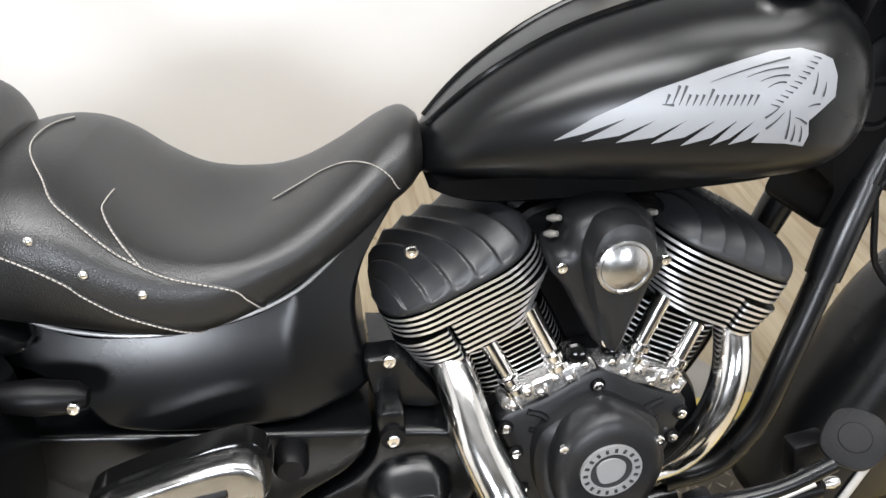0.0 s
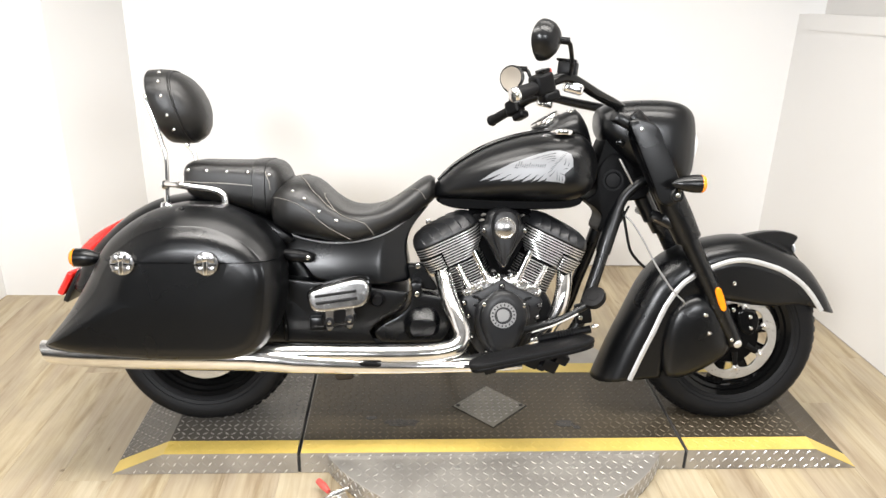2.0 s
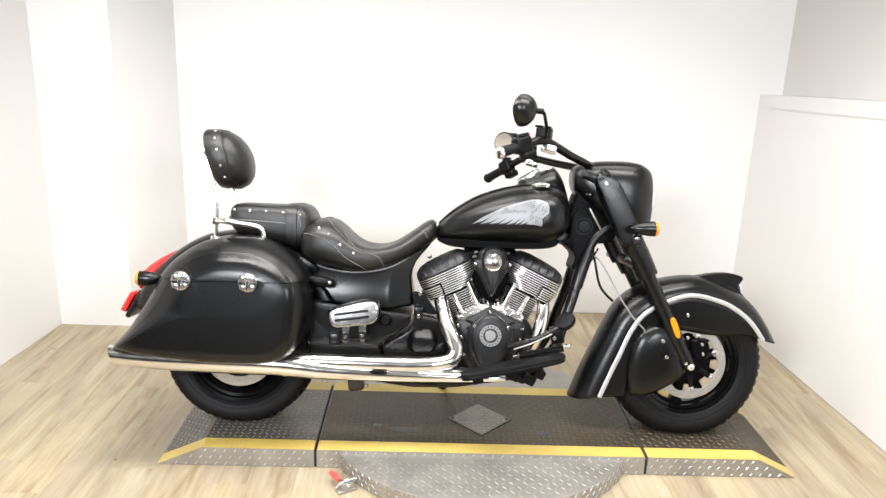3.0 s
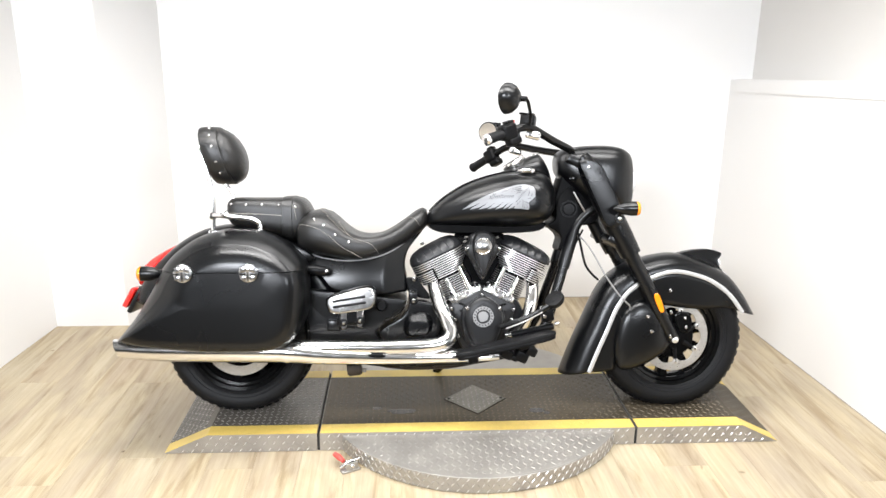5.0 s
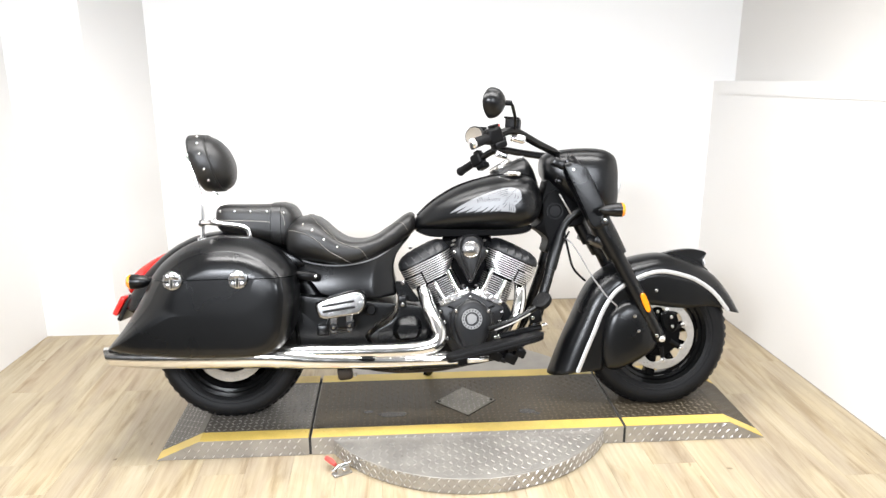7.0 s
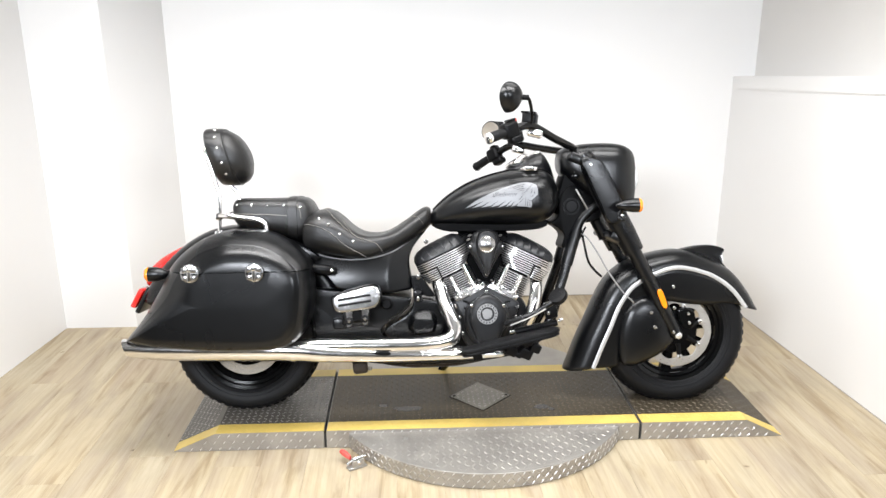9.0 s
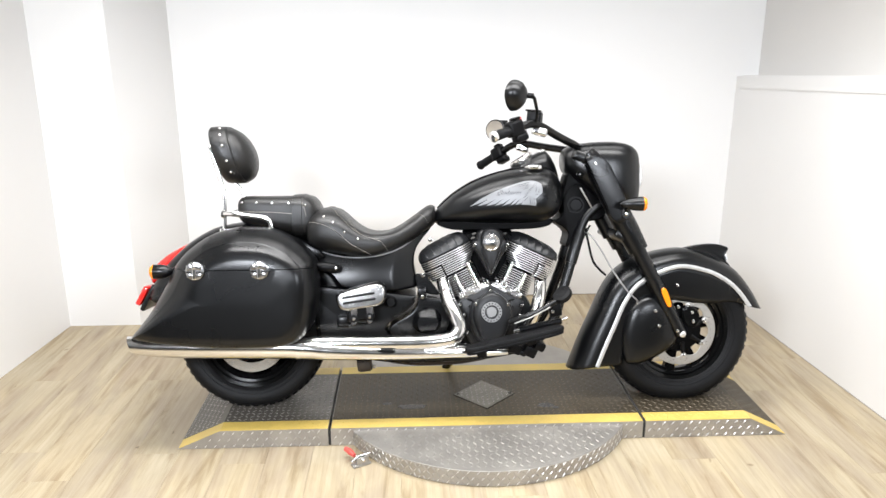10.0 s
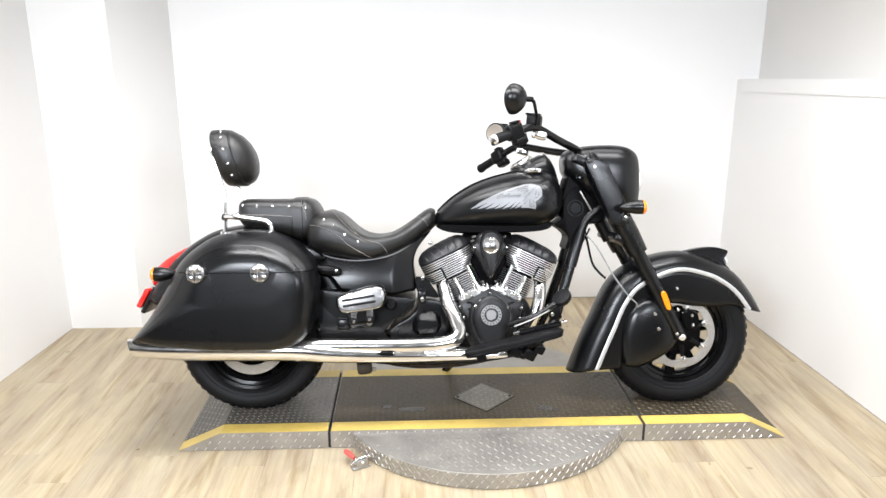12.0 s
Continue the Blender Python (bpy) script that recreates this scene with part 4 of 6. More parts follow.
        for w_ in np.linspace(0, 2 * math.pi, 40, endpoint=False):
            c_, s_ = math.cos(w_), math.sin(w_)
            wide = 1.0 + 0.16 * s_ - 0.10 * s_ * s_
            out_.append(mc_ + ms_ * (h_ * ax + r_ * (c_ * wide * 0.98 * ah + s_ * 1.02 * av)))
        return out_

    vm, fm = rings([drop(r_, h_) for r_, h_ in ((0.052, -0.011), (0.056, -0.012), (0.0595, -0.009), (0.059, 0.0), (0.054, 0.016), (0.042, 0.030), (0.026, 0.038), (0.012, 0.043), (0.002, 0.044))])
    shell = make("mirror_shell", vm, fm, PAINT, bar, "satin black teardrop mirror housing")
    vm, fm = rings([drop(0.0525, -0.0105), drop(0.0525, -0.0135), drop(0.050, -0.0138)])
    make("mirror_glass", vm, fm, MIRROR, shell, "mirror glass")
rbox("riser_clamp", (0.06, 0.16, 0.04), 0.012, PAINT, bike, pose(0.57, 0, 1.075, 0, 20, 0))

# tank
TK = Body([(-0.052, 0.772, 0.795, 0.012, 2.0), (-0.043, 0.766, 0.812, 0.045, 2.1), (-0.01, 0.764, 0.850, 0.085, 2.25), (0.05, 0.763, 0.900, 0.118, 2.4), (0.14, 0.762, 0.951, 0.158, 2.5), (0.25, 0.762, 0.987, 0.196, 2.6),
           (0.34, 0.763, 1.000, 0.213, 2.65), (0.41, 0.768, 1.000, 0.207, 2.65), (0.455, 0.785, 0.985, 0.182, 2.55), (0.483, 0.815, 0.953, 0.138, 2.4), (0.497, 0.850, 0.918, 0.070, 2.1), (0.500, 0.872, 0.890, 0.012, 2.0)], mid=0.40)
v, f = TK.skin(64, 64)
tank = make("fuel_tank", v, f, PAINT, bike, "satin black teardrop fuel tank with a silver wing emblem")
CN = Body([(0.02, 0.82, 0.850, 0.02, 2.2), (0.05, 0.82, 0.885, 0.045, 2.3), (0.15, 0.85, 0.948, 0.062, 2.3), (0.25, 0.88, 0.985, 0.068, 2.4), (0.31, 0.90, 1.012, 0.07, 2.4), (0.37, 0.90, 1.048, 0.072, 2.4),
           (0.42, 0.88, 1.070, 0.072, 2.3), (0.445, 0.86, 1.062, 0.068, 2.2), (0.475, 0.83, 1.015, 0.055, 2.1), (0.50, 0.80, 0.94, 0.03, 2.0)])
v, f = CN.skin(48, 40)
console = make("tank_console", v, f, PAINT, tank, "raised satin black dash console")
turned("speedometer_bezel", [(0.046, -0.012), (0.052, -0.004), (0.054, 0.004), (0.051, 0.011), (0.046, 0.012), (0.01, 0.011)], (0.333, 0, 1.032), (-0.5, 0, 0.87), CHROME, console, "chrome instrument bezel", n=36)
turned("speedometer_glass", [(0.045, 0.0115), (0.03, 0.0145), (0.004, 0.0155)], (0.333, 0, 1.032), (-0.5, 0, 0.87), GLOSS, console, n=30)
turned("ignition_cap", [(0.015, -0.006), (0.0165, 0.0), (0.015, 0.004), (0.006, 0.006)], (0.418, -0.012, 1.070), (-0.15, -0.2, 0.97), CHROME, console, "small chrome ignition cap", n=24)
for side in (-1, 1):
    pts = []
    for x in np.linspace(-0.03, 0.488, 18):
        pts.append(TK.at(x, radians(90 + side * 15), 0.0012))
    tube("seam_bead", pts, 0.0045, GLOSS, tank, n=8, seg=60)
    cap = turned("filler_cap", [(0.036, -0.010), (0.042, 0.0), (0.0415, 0.004), (0.037, 0.007), (0.024, 0.0095), (0.006, 0.0105)], TK.at(0.371, radians(90 + side * 25), 0.001), (0.02, -side * 0.22 * -1, 0.97), CHROME, tank, "low chrome filler cap", n=36)
# wing emblem: a body with feather tips, plain shapes only
wing = [(0.0977, 0.8366), (0.1396, 0.8672), (0.1978, 0.8983), (0.256, 0.9211), (0.2857, 0.9308), (0.3165, 0.9393), (0.3473, 0.9418), (0.3708, 0.9356), (0.3829, 0.9299), (0.3886, 0.9138), (0.3880, 0.8915), (0.3739, 0.8793), (0.3600, 0.8671), (0.3635, 0.8511), (0.3601, 0.8382), (0.3377, 0.8427), (0.3007, 0.8444),
        (0.3077, 0.8559), (0.2956, 0.8475), (0.2766, 0.8414), (0.3003, 0.8690), (0.2769, 0.8488), (0.2576, 0.8402), (0.2830, 0.8698), (0.2583, 0.8493), (0.2271, 0.8385), (0.2603, 0.8692), (0.2307, 0.8490), (0.1971, 0.8396), (0.2311, 0.8682), (0.1995, 0.8473), (0.1614, 0.8389), (0.2003, 0.8667), (0.165, 0.8475), (0.1261, 0.8377), (0.1707, 0.8673), (0.1277, 0.8471)]
emblem = decal("tank_emblem", wing, TK.side, DECAL, tank, "silver feathered wing emblem", smooth=False, step=0.008)
side_out = lambda x, z, o: TK.side(x, z, 0.0016)


def slim(name, a, b, wide, bow=0.0):
    """A thin dark line on the print from a to b, tapering, bowed by bow."""
    a, b = np.array(a), np.array(b)
    d = (b - a) / np.linalg.norm(b - a)
    m = np.array([-d[1], d[0]])
    up = [a + (b - a) * k + m * (bow * 4 * k * (1 - k) + wide * (0.25 + k * 0.75) / 2) for k in np.linspace(0, 1, 7)]
    lo = [a + (b - a) * k + m * (bow * 4 * k * (1 - k) - wide * (0.25 + k * 0.75) / 2) for k in np.linspace(1, 0, 7)]
    decal(name, up + lo, side_out, DECAL_DARK, emblem, smooth=False)


for a, b in (((0.2523, 0.9085), (0.3344, 0.9329)), ((0.2882, 0.9139), (0.3317, 0.9238)), ((0.302, 0.910), (0.333, 0.916)), ((0.3099, 0.9036), (0.3291, 0.9091))):
    slim("feather_line", a, b, 0.0022, 0.0022)
# a row of thin slanted bars where the word stands
for i in range(14):
    x0, z0 = 0.208 + 0.0068 * i, 0.8835 + 0.00015 * i
    tall = 0.0205 if i in (1, 2) else (0.0175 if i == 6 else 0.0115)
    slim("print_bar", (x0, z0), (x0 + 0.38 * tall, z0 + tall), 0.0030)
slim("print_bar", (0.205, 0.8840), (0.217, 0.8838), 0.003)
# the banded strip and the short marks in front of it
for i in range(11):
    k = i / 10
    x0, z0 = 0.3640 - 0.046 * k, 0.9335 - 0.047 * k
    slim("band_bar", (x0 - 0.004, z0 + 0.0005), (x0 + 0.005, z0 - 0.0025), 0.0020)
for a, b in (((0.3250, 0.8850), (0.3100, 0.8720)), ((0.3300, 0.8780), (0.3130, 0.8600)), ((0.3360, 0.8800), (0.3370, 0.8480)), ((0.3430, 0.8720), (0.3580, 0.8640)), ((0.3440, 0.8640), (0.3440, 0.8450)), ((0.3520, 0.8620), (0.3540, 0.8440)), ((0.3640, 0.9180), (0.3600, 0.8960)), ((0.3740, 0.9080), (0.3720, 0.8930)), ((0.3560, 0.8830), (0.3700, 0.8850))):
    slim("band_bar", a, b, 0.0026, 0.001)

# rider's seat
SEAT = Body([(-0.578, 0.705, 0.780, 0.120, 2.6), (-0.566, 0.672, 0.812, 0.165, 2.7), (-0.53, 0.652, 0.832, 0.188, 2.8), (-0.48, 0.640, 0.838, 0.198, 2.8), (-0.43, 0.630, 0.822, 0.200, 2.8), (-0.38, 0.624, 0.780, 0.198, 2.9),
             (-0.33, 0.622, 0.752, 0.194, 2.9), (-0.27, 0.632, 0.748, 0.182, 2.8), (-0.20, 0.658, 0.766, 0.155, 2.6), (-0.14, 0.690, 0.798, 0.125, 2.5), (-0.09, 0.728, 0.832, 0.10, 2.4), (-0.06, 0.748, 0.844, 0.085, 2.3), (-0.042, 0.765, 0.836, 0.06, 2.1)], mid=0.5)


def on_seat(x, a, out=0.0):
    """The seat's skin at x and angle a: dished where one sits, with a raised bolster behind and a proud side band."""
    x, y, z = SEAT.at(x, a, out)
    if math.sin(a) > 0 and -0.44 < x < -0.08:
        z -= 0.026 * math.exp(-((x + 0.29) / 0.11) ** 2) * max(0.0, 1 - (y / 0.165) ** 2)
    return x, y, z


rr = []
for s in np.linspace(0, 1, 96):
    x0 = SEAT.by(s, 0)[0]
    rr.append([on_seat(x0, a) for a in np.linspace(0, 2 * math.pi, 80, endpoint=False)])
v, f = rings(rr)
seat = make("rider_seat", v, f, LEATHER, bike, "black leather rider seat with pale stitching and chrome studs")


def stitched(body, rows, parent, r=0.0016, seg=60):
    """A seam: a raised welt with pale thread, along rows of (x, z) on the right-hand side."""
    q = cr(rows, seg)
    tube("welt", [body.side(x, z, -0.0005) for x, z in q], 0.0022, LEATHER, parent, n=6, seg=seg)
    v, f = [], []
    P = np.array([body.side(x, z, 0.0030) for x, z in q])
    L = np.r_[0, np.cumsum(np.linalg.norm(np.diff(P, axis=0), axis=1))]
    t = 0.0
    while t + 0.0045 < L[-1]:
        a = np.array([np.interp(t, L, P[:, i]) for i in range(3)])
        b = np.array([np.interp(t + 0.0048, L, P[:, i]) for i in range(3)])
        vv, ff = tube_vf([a, b], r * 0.75, 5, 2, False)
        f += [tuple(i + len(v) for i in g) for g in ff]
        v += list(vv)
        t += 0.0062
    tagged(make("stitching", v, f, THREAD, parent, "pale thread stitching"), kind="stuff")


STUD = turned("stud", [(0.0054, -0.001), (0.0056, 0.001), (0.0042, 0.0032), (0.0016, 0.0042)], (0, 0, 0), (0, -1, 0), CHROME, seat, n=14)
STUD.matrix_local = pose(*SEAT.side(-0.500, 0.802))


def stud(p, parent, turn=0):
    again("stud", STUD, parent, pose(*p, 0, 0, turn))


for x, z in ((-0.461, 0.780), (-0.415, 0.741), (-0.362, 0.711)):
    stud(SEAT.side(x, z), seat)


def seam(rows, parent, stitches=True, r=0.0032):
    """A welted seam on the seat, along rows of (x, angle in degrees), with pale thread beside it."""
    q = cr(rows, 80)
    P = np.array([on_seat(x, radians(a), -0.0004) for x, a in q])
    vv, ff = tube_vf(P, r * 0.7, 6, 80)
    make("welt", vv, ff, LEATHER, parent)
    P = np.array([on_seat(x, radians(a), r * 0.8) for x, a in q])
    L = np.r_[0, np.cumsum(np.linalg.norm(np.diff(P, axis=0), axis=1))]
    v, f = [], []
    t = 0.0
    while t + 0.005 < L[-1]:
        a = np.array([np.interp(t, L, P[:, i]) for i in range(3)])
        b = np.array([np.interp(t + 0.0042, L, P[:, i]) for i in range(3)])
        vv, ff = tube_vf([a, b], 0.0009, 5, 2, False)
        f += [tuple(i + len(v) for i in g) for g in ff]
        v += list(vv)
        t += 0.0058
    tagged(make("stitching", v, f, THREAD, parent, "pale thread stitching"), kind="stuff")


seam([(-0.473, 79), (-0.491, 90), (-0.483, 104), (-0.457, 122), (-0.438, 137), (-0.394, 148), (-0.361, 153), (-0.300, 164), (-0.257, 184), (-0.243, 216)], seat)
seam([(-0.560, 158), (-0.525, 165), (-0.489, 171), (-0.442, 178), (-0.394, 184), (-0.342, 193), (-0.308, 215)], seat)
seam([(-0.401, 106), (-0.403, 117), (-0.402, 125), (-0.386, 138), (-0.363, 152)], seat, r=0.0028)
seam([(-0.232, 91.5), (-0.222, 92), (-0.208, 92.6), (-0.173, 94), (-0.140, 107), (-0.112, 134), (-0.087, 172), (-0.073, 201)], seat, r=0.0022)

# pillion seat
PIL = Body([(-0.862, 0.805, 0.862, 0.09, 3.0), (-0.853, 0.785, 0.880, 0.118, 3.4), (-0.828, 0.768, 0.889, 0.134, 3.8), (-0.76, 0.752, 0.889, 0.140, 4.0), (-0.66, 0.730, 0.889, 0.146, 4.0), (-0.60, 0.714, 0.891, 0.150, 3.9), (-0.57, 0.712, 0.889, 0.148, 3.5), (-0.545, 0.718, 0.872, 0.135, 3.0), (-0.525, 0.74, 0.84, 0.10, 2.4)], mid=0.55)
v, f = PIL.skin(56, 56)
pil = make("pillion_seat", v, f, LEATHER, bike, "black leather pillion seat with chrome studs and a strap")
stitched(PIL, [(-0.853, 0.826), (-0.80, 0.824), (-0.72, 0.822), (-0.66, 0.818), (-0.625, 0.815)], pil)
stitched(PIL, [(-0.59, 0.86), (-0.578, 0.83), (-0.574, 0.80)], pil)
for x, z in ((-0.836, 0.862), (-0.776, 0.861), (-0.712, 0.859), (-0.645, 0.857), (-0.578, 0.850)):
    stud(PIL.side(x, z), pil)
rr = []
for x in (-0.632, -0.630, -0.592, -0.590):
    o = 0.0005 if x in (-0.632, -0.590) else 0.005
    rr.append([PIL.at(x, a, o) for a in np.linspace(0, 2 * math.pi, 60, endpoint=False)])
v, f = rings(rr, caps=False)
make("strap", v, f, LEATHER, pil, "wide black leather strap")

# backrest
backrest = empty("backrest")
backrest.parent = bike
bx = lambda z: -0.913 - 0.26 * (z - 1.06)
rr = []
NB = 56
lay = [(-0.033, 0.05), (-0.036, 0.014), (-0.034, 0.005), (-0.028, 0.0), (0.0, -0.002), (0.035, -0.001), (0.0405, 0.002), (0.043, 0.008), (0.047, 0.006), (0.062, 0.010), (0.082, 0.024), (0.099, 0.047), (0.111, 0.078), (0.115, 0.103)]
for dx, inset in lay:
    row = []
    for a in np.linspace(0, 2 * math.pi, NB, endpoint=False):
        ca, sa = math.cos(a), math.sin(a)
        hy, hz = 0.135 - inset, 0.118 - inset
        hy *= 1 + 0.10 * sa
        y = hy * math.copysign(abs(ca) ** 0.86, ca)
        z = 1.062 + hz * math.copysign(abs(sa) ** 0.86, sa)
        row.append((bx(z) + dx, y, z))
    rr.append(row)
v, f = rings(rr)
pad = make("pad", v, f, LEATHER, backrest, "padded black leather backrest with a studded border")
for a in (-35, -12, 11, 33, 56, 78, 100, 122, 145, 168, 191, 214):
    ca, sa = math.cos(radians(a)), math.sin(radians(a))
    hy, hz = (0.1385) * (1 + 0.10 * sa), 0.1215
    y = hy * math.copysign(abs(ca) ** 0.86, ca)
    z = 1.062 + hz * math.copysign(abs(sa) ** 0.86, sa)
    m = Matrix.Translation((bx(z) + 0.014, y, z)) @ Vector((0, ca, sa)).to_track_quat("-Y", "Z").to_matrix().to_4x4()
    again("stud", STUD, pad, m)
ring_pts = []
for a in np.linspace(0, 2 * math.pi, 60):
    ca, sa = math.cos(a), math.sin(a)
    y = 0.132 * (1 + 0.10 * sa) * math.copysign(abs(ca) ** 0.86, ca)
    z = 1.062 + 0.115 * math.copysign(abs(sa) ** 0.86, sa)
    ring_pts.append((bx(z) + 0.0435, y, z))
vv, ff = tube_vf(ring_pts, 0.003, 6, 60)
make("piping", vv, ff, LEATHER, pad)
for side in (-1, 1):
    y = side * 0.118
    lean = 0.034 if side > 0 else 0.0
    up = tube("upright", [(-0.912 + lean, y, 0.742), (-0.911 + lean, y, 0.80), (-0.910 + 0.75 * lean, y, 0.90), (-0.922, y, 0.955), (-0.940, y, 1.02), (-0.962, y * 0.98, 1.085), (-0.958, y * 0.9, 1.10)], 0.0085, CHROME, backrest, "flat chrome backrest upright", n=12, seg=30, flat=0.7)
    tube("side_rail", [(-0.908, y * 1.1, 0.818), (-0.87, y * 1.27, 0.817), (-0.80, y * 1.31, 0.808), (-0.742, y * 1.33, 0.800), (-0.718, y * 1.33, 0.781), (-0.713, y * 1.33, 0.742)], 0.0105, CHROME, backrest, "chrome tube rail", n=14, seg=36)
    turned("docking_knob", [(0.014, -0.01), (0.016, 0), (0.014, 0.008), (0.006, 0.01)], (-0.91, y - 0.012, 0.815), (0, -1, 0), CHROME, backrest, n=18)
    turned("foot", [(0.015, 0), (0.014, 0.016), (0.009, 0.02)], (-0.713, y * 1.33, 0.728), (0, 0, 1), CHROME, backrest, n=18)
    rbox("foot", (0.034, 0.02, 0.03), 0.005, CHROME, backrest, pose(-0.914, y, 0.742))

# rear fender
rr = []
for w in np.linspace(radians(22), radians(168), 44):
    row = []
    deg = math.degrees(w)
    R_ = 0.480 - 0.02 * max(0, (deg - 120) / 50) - 0.014 * min(1, max(0, (72 - deg) / 24))
    for a in np.linspace(-math.pi / 2, math.pi / 2, 21):
        k = max(0, math.cos(a)) ** 0.6
        y = 0.118 * math.copysign(abs(math.sin(a)) ** 0.8, math.sin(a))
        q = R_ - 0.10 * (1 - k)
        row.append((RW[0] - q * math.cos(w), y, 0.300 + q * math.sin(w)))
    rr.append(row)
v, f = rings(rr, caps=False, loop=False)
rfender = make("rear_fender", v, f, PAINT, bike, "rounded satin black rear fender")
md = rfender.modifiers.new("thickness", "SOLIDIFY")
md.thickness, md.offset = 0.004, -1
TL = Body([(-1.256, 0.535, 0.560, 0.012, 2.2), (-1.238, 0.52, 0.592, 0.04, 2.3), (-1.19, 0.545, 0.636, 0.05, 2.4), (-1.13, 0.59, 0.672, 0.046, 2.3), (-1.085, 0.64, 0.693, 0.03, 2.0), (-1.058, 0.68, 0.705, 0.006, 2.0)])
v, f = TL.skin(28, 28)
make("tail_light", v, f, RED, bike, "red streamlined tail light lens")
lpb = rbox("plate_bracket", (0.02, 0.16, 0.12), 0.006, PAINT, bike, pose(-1.248, 0, 0.468, 0, 28, 0), "black licence plate bracket")
rbox("plate_light", (0.022, 0.10, 0.085), 0.006, RED, lpb, pose(-0.026, -0.03, -0.004), "red rear light")
rs = turned("rear_signal", [(0.006, -0.055), (0.016, -0.045), (0.025, -0.028), (0.029, -0.005), (0.029, 0.02)], (-1.150, -0.215, 0.592), (-1, 0, 0), PAINT, bike, "black bullet rear turn signal", n=26)
turned("lens", [(0.0285, 0.02), (0.029, 0.025), (0.022, 0.034), (0.006, 0.038)], (-1.150, -0.215, 0.592), (-1, 0, 0), AMBER, rs, "amber signal lens", n=26)
tube("signal_arm", [(-1.12, -0.215, 0.592), (-1.105, -0.16, 0.595), (-1.11, -0.08, 0.60)], 0.01, PAINT, rs)

# saddlebag
BAG = [(-1.232, 0.350), (-1.170, 0.440), (-1.110, 0.540), (-1.072, 0.612), (-1.025, 0.672), (-0.945, 0.730), (-0.86, 0.759), (-0.79, 0.765), (-0.70, 0.755), (-0.61, 0.714), (-0.545, 0.652), (-0.522, 0.595), (-0.520, 0.50), (-0.530, 0.425), (-0.552, 0.365), (-0.60, 0.322), (-0.67, 0.304), (-0.80, 0.301), (-0.92, 0.305), (-1.05, 0.317), (-1.17, 0.333), (-1.222, 0.340)]
SEAM_Z = 0.612
# rows of (inset, y) from the inner wall to the flat outer face, by the way the edge looks
BAG_TOP = [(0.0, -0.165), (0.0, -0.215), (0.006, -0.262), (0.026, -0.312), (0.050, -0.350), (0.056, -0.357), (0.085, -0.383), (0.125, -0.397)]
BAG_BACK = [(0.0, -0.165), (0.0, -0.255), (0.008, -0.300), (0.028, -0.340), (0.055, -0.368), (0.070, -0.378), (0.105, -0.392), (0.140, -0.397)]
BAG_FRONT = [(0.0, -0.165), (0.0, -0.295), (0.005, -0.330), (0.018, -0.360), (0.036, -0.380), (0.045, -0.385), (0.065, -0.394), (0.095, -0.397)]
BAG_LOW = [(0.0, -0.165), (0.0, -0.330), (0.004, -0.356), (0.012, -0.376), (0.024, -0.388), (0.030, -0.391), (0.045, -0.396), (0.070, -0.397)]


def saddlebag_skin(proud):
    """Rings from the wheel side to the outer face, each edge rounded in its own way; proud swells the skin a little."""
    n = 200
    p = cr(BAG, n, closed=True)
    tan = np.roll(p, -1, 0) - np.roll(p, 1, 0)
    nor = np.stack([-tan[:, 1], tan[:, 0]], 1)
    nor /= np.linalg.norm(nor, axis=1)[:, None]
    wts = np.stack([np.maximum(0, nor[:, 1]), np.maximum(0, -nor[:, 0]), np.maximum(0, nor[:, 0]), np.maximum(0, -nor[:, 1])], 1) ** 2
    for _ in range(60):
        wts = (np.roll(wts, 1, 0) + 2 * wts + np.roll(wts, -1, 0)) / 4
    wts /= wts.sum(1)[:, None]
    forms = [cr(q, 26, even=False) for q in (BAG_TOP, BAG_BACK, BAG_FRONT, BAG_LOW)]
    spine = np.stack([-0.82 + 0.16 * np.tanh((p[:, 0] + 0.82) / 0.3), np.full(n, 0.48)], 1)
    way = spine - p
    reach = np.linalg.norm(way, axis=1)
    way /= reach[:, None]
    rr_ = []
    for k in range(26):
        row = sum(wts[:, [m]] * forms[m][k] for m in range(4))
        q = p + nor * proud + way * row[:, [0]]
        rr_.append([(x, y - proud, z) for (x, z), y in zip(q, row[:, 1])])
    last = np.array(rr_[-1])
    centre = np.stack([spine[:, 0], np.full(n, -0.399 - proud), spine[:, 1]], 1)
    for k in (0.35, 0.7, 0.96):
        rr_.append(last + (centre - last) * k)
    return rings(rr_)


def saddlebag_half(upper):
    v, f = saddlebag_skin(0.003 if upper else 0.0)
    bm = bmesh.new()
    vs = [bm.verts.new(q) for q in v]
    for q in f:
        bm.faces.new([vs[i] for i in q])
    zc = SEAM_Z + (0.0015 if upper else -0.0015)
    bmesh.ops.bisect_plane(bm, geom=bm.verts[:] + bm.edges[:] + bm.faces[:], plane_co=(0, 0, zc), plane_no=(0, 0, 1), clear_inner=upper, clear_outer=not upper)
    bmesh.ops.holes_fill(bm, edges=[e for e in bm.edges if e.is_boundary])
    bmesh.ops.recalc_face_normals(bm, faces=bm.faces[:])
    return bm


